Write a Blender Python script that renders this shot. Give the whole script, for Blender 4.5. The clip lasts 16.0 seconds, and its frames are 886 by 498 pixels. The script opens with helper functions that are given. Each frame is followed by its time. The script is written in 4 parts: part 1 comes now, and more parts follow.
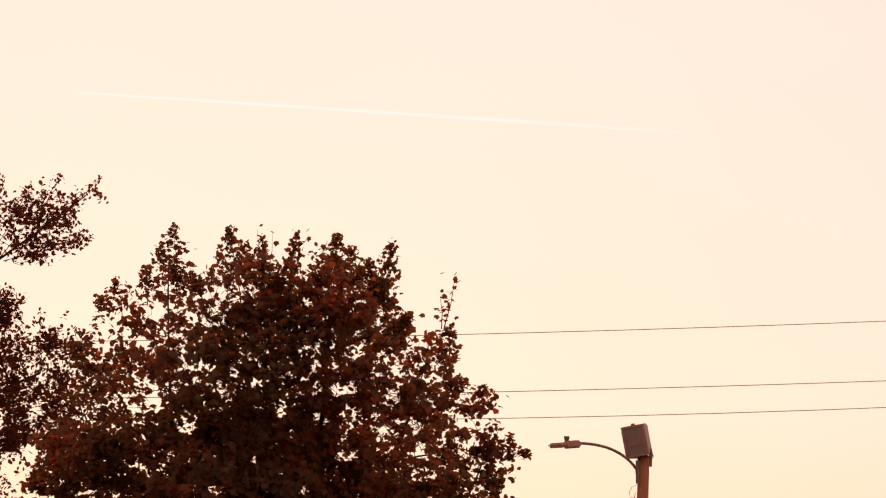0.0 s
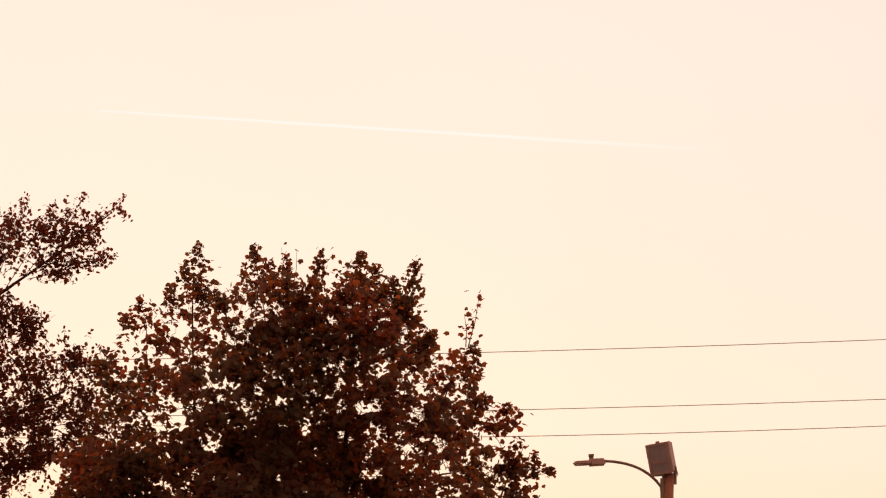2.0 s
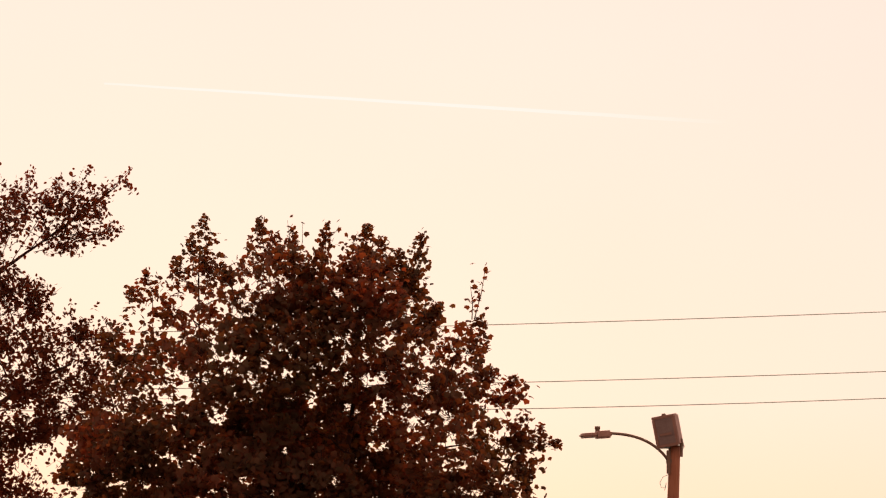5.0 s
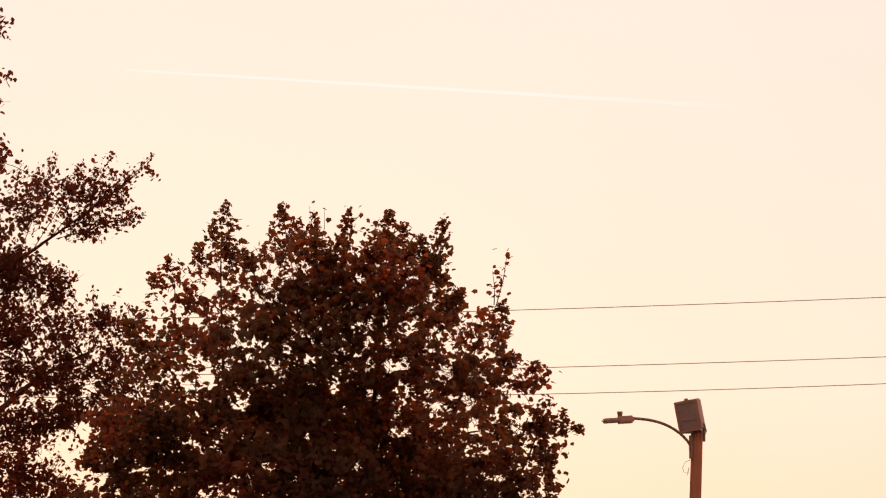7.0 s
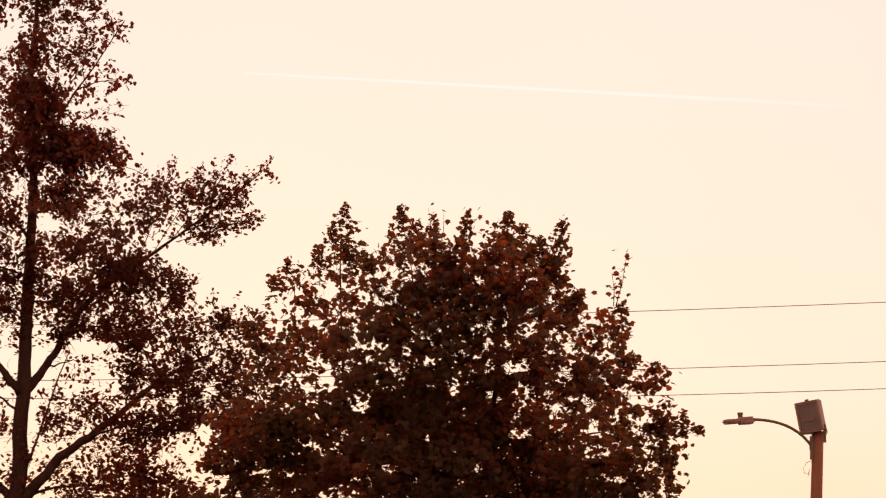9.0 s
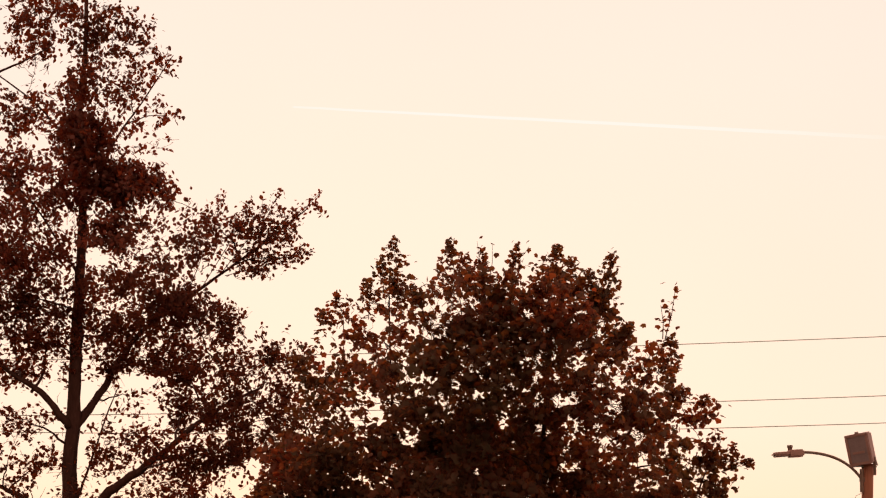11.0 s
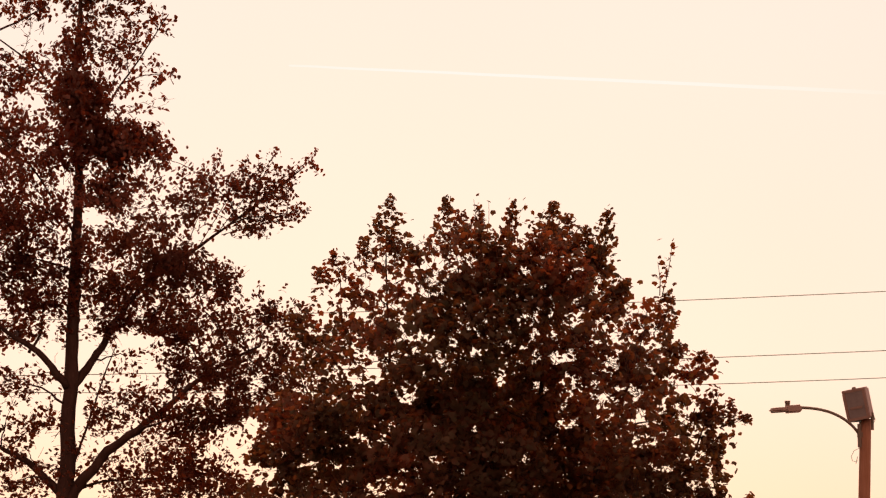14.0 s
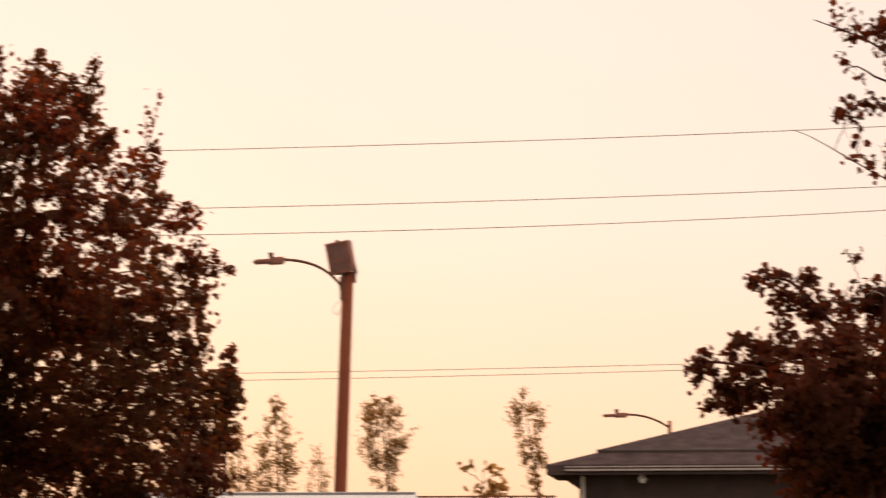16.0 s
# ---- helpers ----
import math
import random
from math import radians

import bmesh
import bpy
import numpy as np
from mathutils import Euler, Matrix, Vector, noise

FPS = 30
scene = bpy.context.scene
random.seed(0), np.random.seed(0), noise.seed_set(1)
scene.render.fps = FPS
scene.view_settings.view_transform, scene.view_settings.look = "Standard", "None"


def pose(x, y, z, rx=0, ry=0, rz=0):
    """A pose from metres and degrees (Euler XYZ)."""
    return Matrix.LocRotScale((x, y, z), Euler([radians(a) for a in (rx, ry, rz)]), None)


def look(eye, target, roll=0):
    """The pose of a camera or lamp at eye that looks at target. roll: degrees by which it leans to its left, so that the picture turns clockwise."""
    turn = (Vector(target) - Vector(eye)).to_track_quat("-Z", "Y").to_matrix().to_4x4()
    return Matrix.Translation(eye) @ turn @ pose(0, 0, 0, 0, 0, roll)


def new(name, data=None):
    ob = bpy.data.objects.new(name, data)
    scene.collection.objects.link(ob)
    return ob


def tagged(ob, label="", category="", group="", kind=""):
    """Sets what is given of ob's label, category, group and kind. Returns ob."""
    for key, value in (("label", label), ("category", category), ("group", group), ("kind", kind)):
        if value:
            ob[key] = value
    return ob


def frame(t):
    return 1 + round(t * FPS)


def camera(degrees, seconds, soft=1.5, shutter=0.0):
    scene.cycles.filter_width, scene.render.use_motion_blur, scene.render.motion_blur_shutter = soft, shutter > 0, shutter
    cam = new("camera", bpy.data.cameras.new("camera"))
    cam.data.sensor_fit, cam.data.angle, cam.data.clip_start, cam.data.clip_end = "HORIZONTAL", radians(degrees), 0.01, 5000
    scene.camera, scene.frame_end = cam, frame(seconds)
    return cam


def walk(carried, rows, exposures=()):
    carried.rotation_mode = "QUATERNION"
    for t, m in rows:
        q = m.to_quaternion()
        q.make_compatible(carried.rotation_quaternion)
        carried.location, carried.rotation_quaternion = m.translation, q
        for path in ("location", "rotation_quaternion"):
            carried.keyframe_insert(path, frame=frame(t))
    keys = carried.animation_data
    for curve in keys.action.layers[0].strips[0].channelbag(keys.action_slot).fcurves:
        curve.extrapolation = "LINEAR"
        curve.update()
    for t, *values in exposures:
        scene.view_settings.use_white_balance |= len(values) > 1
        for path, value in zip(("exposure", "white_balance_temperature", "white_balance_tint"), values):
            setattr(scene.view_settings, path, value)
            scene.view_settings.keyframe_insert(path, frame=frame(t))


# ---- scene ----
# ---- camera ----
EYE, EXPO, TRAIL_GLOW = 1.6, 0.0, 1.0
cam = camera(13.0, 16.0, soft=1.22, shutter=0.16)
PATH = [
    (0, -3.291, 6.821, -0.025),
    (0.5, -3.253, 6.766, -0.004),
    (1, -3.188, 6.886, -0.004),
    (1.5, -3.033, 7.097, -0.051),
    (2, -2.932, 7.085, -0.048),
    (2.5, -2.912, 7.046, -0.081),
    (3, -2.911, 7.046, -0.092),
    (3.5, -2.892, 6.970, -0.055),
    (4, -2.889, 6.905, -0.068),
    (6.5, -2.622, 6.407, -0.193),
    (7, -2.515, 6.468, -0.202),
    (7.5, -2.511, 6.445, -0.178),
    (8, -2.390, 6.432, -0.271),
    (8.5, -1.670, 6.500, -0.264),
    (9, -0.747, 6.499, -0.233),
    (9.2, -0.416, 6.614, -0.238),
    (11.3, -0.025, 6.996, -0.311),
    (11.5, -0.036, 6.957, -0.301),
    (12, -0.047, 6.783, -0.298),
    (12.5, -0.047, 6.662, -0.385),
    (13, -0.062, 6.664, -0.478),
    (13.5, -0.083, 6.601, -0.558),
    (14, -0.070, 6.371, -0.659),
    (14.5, -0.000, 6.187, -0.836),
    (15, -0.288, 5.928, -0.651),
    (15.2, -0.840, 5.645, -0.573),
    (15.5, -2.495, 5.030, -0.272),
    (15.8, -5.328, 4.485, -0.249),
    (16, -7.654, 4.106, -0.288),
]
walk(cam, [(t, pose(0, 0, EYE, 90 + pitch, 0, yaw) @ pose(0, 0, 0, 0, 0, roll)) for t, yaw, pitch, roll in PATH],
     exposures=[(0.0, EXPO, 6500, 10), (15.2, EXPO, 6500, 10), (15.6, EXPO + 0.04, 6500, 10), (16.0, EXPO + 0.05, 6500, 10)])

# ---- world and sun ----
SUN_UP, SUN_TURN = 3.0, -2.0          # degrees above the horizon, degrees from straight ahead
world = bpy.data.worlds.new("dusk_sky")
scene.world = world
world.use_nodes = True
wt = world.node_tree
wt.nodes.clear()
sky = wt.nodes.new("ShaderNodeTexSky")
sky.sky_type, sky.sun_disc = "NISHITA", False
sky.sun_elevation, sky.sun_rotation = radians(SUN_UP), radians(SUN_TURN)
sky.air_density, sky.dust_density, sky.ozone_density = 1.0, 1.5, 1.0
warm = wt.nodes.new("ShaderNodeMix")
warm.data_type, warm.blend_type = "RGBA", "MULTIPLY"
warm.inputs[0].default_value = 1.0
warm.inputs[7].default_value = (1.0, 0.96, 1.1, 1)
back = wt.nodes.new("ShaderNodeBackground")
back.inputs[1].default_value = 0.07
haze = wt.nodes.new("ShaderNodeMix")          # thin high haze, the same all round
haze.data_type = "RGBA"
haze.inputs[0].default_value = 0.88
direction = wt.nodes.new("ShaderNodeTexCoord")
height = wt.nodes.new("ShaderNodeSeparateXYZ")
layers = wt.nodes.new("ShaderNodeValToRGB")       # warm near the horizon, paler above, dim overhead
for i, (z, c) in enumerate(((0.0, (1.14, 0.725, 0.475)), (0.03, (1.13, 0.785, 0.575)), (0.075, (1.10, 0.87, 0.74)), (0.17, (1.08, 0.885, 0.785)), (1.0, (1.06, 0.83, 0.7)))):
    el = layers.color_ramp.elements[i] if i < 2 else layers.color_ramp.elements.new(z)
    el.position, el.color = z, (*c, 1)
lift = wt.nodes.new("ShaderNodeMix")
lift.data_type, lift.blend_type = "RGBA", "MULTIPLY"
lift.inputs[0].default_value = 1.0
lift.inputs[7].default_value = (14.2, 14.2, 14.2, 1)
wt.links.new(direction.outputs["Generated"], height.inputs[0])
wt.links.new(height.outputs[2], layers.inputs[0])
wt.links.new(layers.outputs[0], lift.inputs[6])
veil = wt.nodes.new("ShaderNodeTexNoise")         # faint uneven cloud
veil.inputs["Scale"].default_value, veil.inputs["Detail"].default_value = 9.0, 2.0
uneven = wt.nodes.new("ShaderNodeMapRange")
uneven.inputs[3].default_value, uneven.inputs[4].default_value = 0.965, 1.035
spread = wt.nodes.new("ShaderNodeVectorMath")
spread.operation = "SCALE"
wt.links.new(direction.outputs["Generated"], veil.inputs["Vector"])
wt.links.new(veil.outputs["Fac"], uneven.inputs[0])
wt.links.new(lift.outputs[2], spread.inputs[0])
wt.links.new(uneven.outputs[0], spread.inputs["Scale"])
wt.links.new(spread.outputs[0], haze.inputs[7])
out = wt.nodes.new("ShaderNodeOutputWorld")
wt.links.new(sky.outputs[0], warm.inputs[6])
wt.links.new(warm.outputs[2], haze.inputs[6])
wt.links.new(haze.outputs[2], back.inputs[0])
wt.links.new(back.outputs[0], out.inputs[0])
sun = new("sun", bpy.data.lights.new("sun", "SUN"))
sun.data.energy, sun.data.angle, sun.data.color = 1.2, radians(6), (1.0, 0.72, 0.45)
sun.matrix_world = look((60 * math.sin(radians(SUN_TURN)), 60, 60 * math.tan(radians(SUN_UP))), (0, 0, 0))


# ---- materials ----
def mat(name, stops, scale=4.0, rough=0.8, metal=0.0, bump=0.3, stretch=(1, 1, 1), fine=40.0, through_light=0.0, island=False):
    """A surface whose colour runs along stops by noise at two scales (or per piece), with fine relief."""
    m = bpy.data.materials.new(name)
    m.use_nodes = True
    nt = m.node_tree
    n, l = nt.nodes, nt.links
    bsdf, outp = n["Principled BSDF"], n["Material Output"]
    co = n.new("ShaderNodeTexCoord")
    mp = n.new("ShaderNodeMapping")
    mp.inputs["Scale"].default_value = stretch
    l.new(co.outputs["Object"], mp.inputs[0])
    big, small = n.new("ShaderNodeTexNoise"), n.new("ShaderNodeTexNoise")
    big.inputs["Scale"].default_value, small.inputs["Scale"].default_value = scale, fine
    big.inputs["Detail"].default_value = 6
    small.inputs["Detail"].default_value = 4
    for t in (big, small):
        l.new(mp.outputs[0], t.inputs["Vector"])
    mix = n.new("ShaderNodeMath")
    mix.operation = "MULTIPLY_ADD"
    mix.inputs[1].default_value = 0.35
    l.new(small.outputs["Fac"], mix.inputs[0])
    part_of = n.new("ShaderNodeMath")
    part_of.operation = "MULTIPLY"
    part_of.inputs[1].default_value = 0.65
    l.new(big.outputs["Fac"], part_of.inputs[0])
    l.new(part_of.outputs[0], mix.inputs[2])
    fac = mix.outputs[0]
    if island:
        geo = n.new("ShaderNodeNewGeometry")
        blend = n.new("ShaderNodeMath")
        blend.operation = "MULTIPLY_ADD"
        blend.inputs[1].default_value = 0.08
        l.new(geo.outputs["Random Per Island"], blend.inputs[0])
        half = n.new("ShaderNodeMath")
        half.operation = "MULTIPLY"
        half.inputs[1].default_value = 0.92
        l.new(fac, half.inputs[0])
        l.new(half.outputs[0], blend.inputs[2])
        fac = blend.outputs[0]
    ramp = n.new("ShaderNodeValToRGB")
    e = ramp.color_ramp.elements
    lo, hi = (0.34, 0.66) if island else (0.3, 0.7)
    for i, c in enumerate(stops):
        p = lo + (hi - lo) * i / max(1, len(stops) - 1)
        el = e[i] if i < 2 else e.new(p)
        el.position = p
        el.color = (*c, 1)
    l.new(fac, ramp.inputs[0])
    l.new(ramp.outputs[0], bsdf.inputs["Base Color"])
    bsdf.inputs["Roughness"].default_value = rough
    bsdf.inputs["Metallic"].default_value = metal
    bsdf.inputs["Specular IOR Level"].default_value = 0.2 if island else (0.08 if rough > 0.94 else 0.4)
    if bump:
        b = n.new("ShaderNodeBump")
        b.inputs["Strength"].default_value = bump
        b.inputs["Distance"].default_value = 0.01
        l.new(fac if not island else mix.outputs[0], b.inputs["Height"])
        l.new(b.outputs[0], bsdf.inputs["Normal"])
    if through_light:
        tr = n.new("ShaderNodeBsdfTranslucent")
        bright = n.new("ShaderNodeMix")
        bright.data_type, bright.blend_type = "RGBA", "MULTIPLY"
        bright.inputs[0].default_value = 1.0
        bright.inputs[7].default_value = (2.1, 1.15, 0.6, 1)
        l.new(ramp.outputs[0], bright.inputs[6])
        l.new(bright.outputs[2], tr.inputs[0])
        ms = n.new("ShaderNodeMixShader")
        ms.inputs[0].default_value = through_light
        l.new(bsdf.outputs[0], ms.inputs[1])
        l.new(tr.outputs[0], ms.inputs[2])
        l.new(ms.outputs[0], outp.inputs[0])
    return m


MAPLE_LEAF = mat("autumn_maple_leaf", [(0.102, 0.069, 0.031), (0.14, 0.062, 0.03), (0.265, 0.068, 0.033)], 0.35, 0.75, bump=0, fine=3.0, through_light=0.58, island=True)
PEAR_LEAF = mat("dark_green_red_leaf", [(0.1, 0.038, 0.022), (0.145, 0.042, 0.024), (0.22, 0.05, 0.028)], 0.4, 0.7, bump=0, fine=3.0, through_light=0.5, island=True)
BUSH_LEAF = mat("dark_green_leaf", [(0.075, 0.033, 0.016), (0.11, 0.038, 0.018), (0.16, 0.045, 0.021)], 0.5, 0.75, bump=0, fine=3.0, through_light=0.45, island=True)
# far foliage: distance haze is put into this paler leaf colour
FAR_LEAF = mat("yellowing_haze_leaf", [(0.25, 0.24, 0.13), (0.31, 0.29, 0.15), (0.37, 0.32, 0.17)], 0.3, 0.7, bump=0, fine=2.0, through_light=0.72, island=True)
BARK = mat("bark", [(0.04, 0.014, 0.009), (0.07, 0.024, 0.016), (0.11, 0.04, 0.027)], 6, 0.95, bump=0.8, stretch=(1, 1, 0.2))
POLE_WOOD = mat("weathered_pole_wood", [(0.25, 0.066, 0.03), (0.34, 0.1, 0.048), (0.43, 0.145, 0.078)], 5, 0.9, bump=0.6, stretch=(1, 1, 0.08))
# grey lamp paint with the warm red haze mixed into its base colour
GREY_PAINT = mat("haze_warmed_metal_paint", [(0.31, 0.13, 0.09), (0.42, 0.19, 0.14)], 5, 0.5, 0.3, 0.1)
DARK_METAL = mat("dark_metal", [(0.15, 0.068, 0.04), (0.23, 0.11, 0.068)], 8, 0.6, 0.2, 0.15)
GALV = mat("galvanised_steel", [(0.3, 0.3, 0.3), (0.42, 0.41, 0.4)], 12, 0.45, 0.8, 0.1)
LENS = mat("dusty_lens_glass", [(0.2, 0.11, 0.09), (0.29, 0.165, 0.14)], 6, 0.4, 0.0, 0.05)
FLASHING = mat("bare_metal_flashing", [(0.8, 0.78, 0.76), (0.9, 0.88, 0.86)], 2, 0.25, 1.0, 0.05)
CABLE = mat("cable_sheath", [(0.16, 0.15, 0.09), (0.25, 0.235, 0.15)], 2, 0.7, 0.2, 0)
EDGE = mat("grey_edge_metal", [(0.13, 0.11, 0.11), (0.2, 0.17, 0.17)], 3, 0.6, bump=0.1)
# brown of gutter and fascia, also the dark shadow strip at the roof step
GUTTER_DARK = mat("gutter_brown_and_shade", [(0.05, 0.03, 0.025), (0.09, 0.055, 0.045)], 3, 0.6, bump=0.1)
GUTTER = mat("weathered_gutter_paint", [(0.42, 0.36, 0.33), (0.55, 0.48, 0.45)], 3, 0.6, bump=0.1)
SHINGLE = mat("asphalt_shingle", [(0.052, 0.036, 0.035), (0.09, 0.063, 0.061), (0.132, 0.094, 0.09)], 3, 0.95, bump=0.5, fine=60)
WHITE_TRIM = mat("white_painted_trim", [(0.76, 0.73, 0.7), (0.85, 0.83, 0.8)], 3, 0.3, bump=0.1)
STUCCO = mat("brown_stucco", [(0.07, 0.05, 0.045), (0.11, 0.08, 0.075)], 2, 0.95, bump=0.5, fine=80)
FENCE_WOOD = mat("fence_wood", [(0.18, 0.065, 0.035), (0.28, 0.11, 0.06)], 4, 0.9, bump=0.5, stretch=(1, 1, 0.1))
GRASS = mat("dry_grass", [(0.05, 0.06, 0.02), (0.1, 0.09, 0.035), (0.16, 0.13, 0.06)], 0.15, 1.0, bump=0.4, fine=6)


# ---- building helpers ----
def mesh_of(name, verts, faces, material, smooth=False):
    me = bpy.data.meshes.new(name)
    me.from_pydata([tuple(v) for v in verts], [], [tuple(f) for f in faces])
    me.materials.append(material)
    if smooth:
        me.shade_smooth()
    me.update()
    return me


def thing(name, at, label, category, group="", kind=""):
    ob = new(name)
    ob.location = at
    ob.empty_display_size = 0.2
    bpy.context.view_layer.update()
    return tagged(ob, label, category, group, kind)


def part(name, geometry, material, parent, label="", smooth=False, kind=""):
    """One mesh object (verts, faces in world metres) under a thing or part."""
    verts, faces = geometry
    top = Vector((0, 0, 0))
    p = parent
    while p:
        top += p.location
        p = p.parent
    ob = new(name, mesh_of(name, [Vector(v) - top for v in verts], faces, material, smooth))
    ob.parent = parent
    return tagged(ob, label, kind=kind)


def tube(points, radii, sides=8, wobble=0.0, cap=True):
    """A tapered tube along points."""
    pts = [Vector(p) for p in points]
    verts, faces = [], []
    side = Vector((0.3, 1, 0.1))
    for i, p in enumerate(pts):
        d = (pts[min(i + 1, len(pts) - 1)] - pts[max(i - 1, 0)]).normalized()
        a = d.cross(side)
        if a.length < 1e-3:
            a = d.cross(Vector((1, 0, 0)))
        a.normalize()
        b = d.cross(a)
        for k in range(sides):
            ang = 2 * math.pi * k / sides
            r = radii[i] * (1 + wobble * noise.noise(p * 2.1 + Vector((k * 1.7, 0, 0))))
            verts.append(p + r * (math.cos(ang) * a + math.sin(ang) * b))
    for i in range(len(pts) - 1):
        for k in range(sides):
            k2 = (k + 1) % sides
            faces.append((i * sides + k, i * sides + k2, (i + 1) * sides + k2, (i + 1) * sides + k))
    if cap:
        faces.append(tuple(range(sides))[::-1])
        faces.append(tuple((len(pts) - 1) * sides + k for k in range(sides)))
    return verts, faces


def joined(geos):
    verts, faces = [], []
    for v, f in geos:
        o = len(verts)
        verts += list(v)
        faces += [tuple(i + o for i in q) for q in f]
    return verts, faces


def box(lo, hi, m=None, bevel=0.0):
    """A box from corner to corner, its edges chamfered, turned by m."""
    bm = bmesh.new()
    bmesh.ops.create_cube(bm, size=1)
    c, s = (Vector(lo) + Vector(hi)) / 2, Vector(hi) - Vector(lo)
    for v in bm.verts:
        v.co = Vector((v.co.x * s.x, v.co.y * s.y, v.co.z * s.z)) + c
    if bevel:
        bmesh.ops.bevel(bm, geom=bm.edges[:], offset=bevel, segments=2, affect="EDGES")
    if m is not None:
        bmesh.ops.transform(bm, matrix=m, verts=bm.verts)
    bm.verts.index_update()
    g = [v.co.copy() for v in bm.verts], [tuple(v.index for v in f.verts) for f in bm.faces]
    bm.free()
    return g


def curve_points(a, b, c, n=8):
    """Points on the bend from a to c that is drawn towards b."""
    a, b, c = Vector(a), Vector(b), Vector(c)
    return [a * (1 - t) ** 2 + b * 2 * t * (1 - t) + c * t * t for t in (i / (n - 1) for i in range(n))]


# ---- trees ----
MAPLE_SHAPE = [(0, 0.35, 0.06), (0, 0, 0), (0.4, 0.02, -0.1), (0.46, 0.26, -0.03), (0.6, 0.5, -0.12), (0.37, 0.64, -0.02),
               (0, 1.0, -0.15), (-0.37, 0.64, -0.02), (-0.6, 0.5, -0.12), (-0.46, 0.26, -0.03), (-0.4, 0.02, -0.1)]
OVAL_SHAPE = [(0, 0.5, 0.05), (0, 0, 0), (0.33, 0.3, -0.04), (0.27, 0.66, -0.04), (0, 1.0, -0.1), (-0.27, 0.66, -0.04), (-0.33, 0.3, -0.04)]


def leaf_mesh(name, places, sizes, shape, material, rng, heart):
    """All leaves of a crown, each a folded blade hanging tip down, more or less."""
    t = np.array(shape) - np.array([0, 0.4, 0])
    n, k = len(places), len(shape)
    tip = rng.normal(size=(n, 3)) * np.array([0.75, 0.75, 0.4]) + np.array([0, 0, -0.6])
    tip /= np.linalg.norm(tip, axis=1)[:, None]
    side = np.cross(tip, np.array([0, 0, 1.0]) + rng.normal(size=(n, 3)) * 0.6)
    side /= np.linalg.norm(side, axis=1)[:, None]
    out = places - heart                                  # the upper side of a leaf faces out of the crown
    out /= np.linalg.norm(out, axis=1)[:, None]
    side[np.einsum("ni,ni->n", np.cross(side, tip), out) < 0] *= -1
    rot = np.stack([side, tip, np.cross(side, tip)], -1)
    v = np.einsum("nij,kj->nki", rot, t) * sizes[:, None, None] + places[:, None, :]
    ring = np.arange(1, k)
    tri = np.stack([np.zeros(k - 1, int), ring, np.roll(ring, -1)], -1)
    f = (tri[None] + (np.arange(n) * k)[:, None, None]).reshape(-1, 3)
    me = bpy.data.meshes.new(name)
    me.vertices.add(n * k)
    me.vertices.foreach_set("co", v.astype(np.float32).ravel())
    me.loops.add(f.size)
    me.loops.foreach_set("vertex_index", f.astype(np.int32).ravel())
    me.polygons.add(len(f))
    me.polygons.foreach_set("loop_start", np.arange(0, f.size, 3, dtype=np.int32))
    me.materials.append(material)
    me.update(calc_edges=True)
    soft = 0.15 * rot[:, :, 2] + out                        # leaves of one crown shade together, as a mass
    soft /= np.linalg.norm(soft, axis=1)[:, None]
    me.normals_split_custom_set_from_vertices(np.repeat(soft, k, axis=0).tolist())
    return me


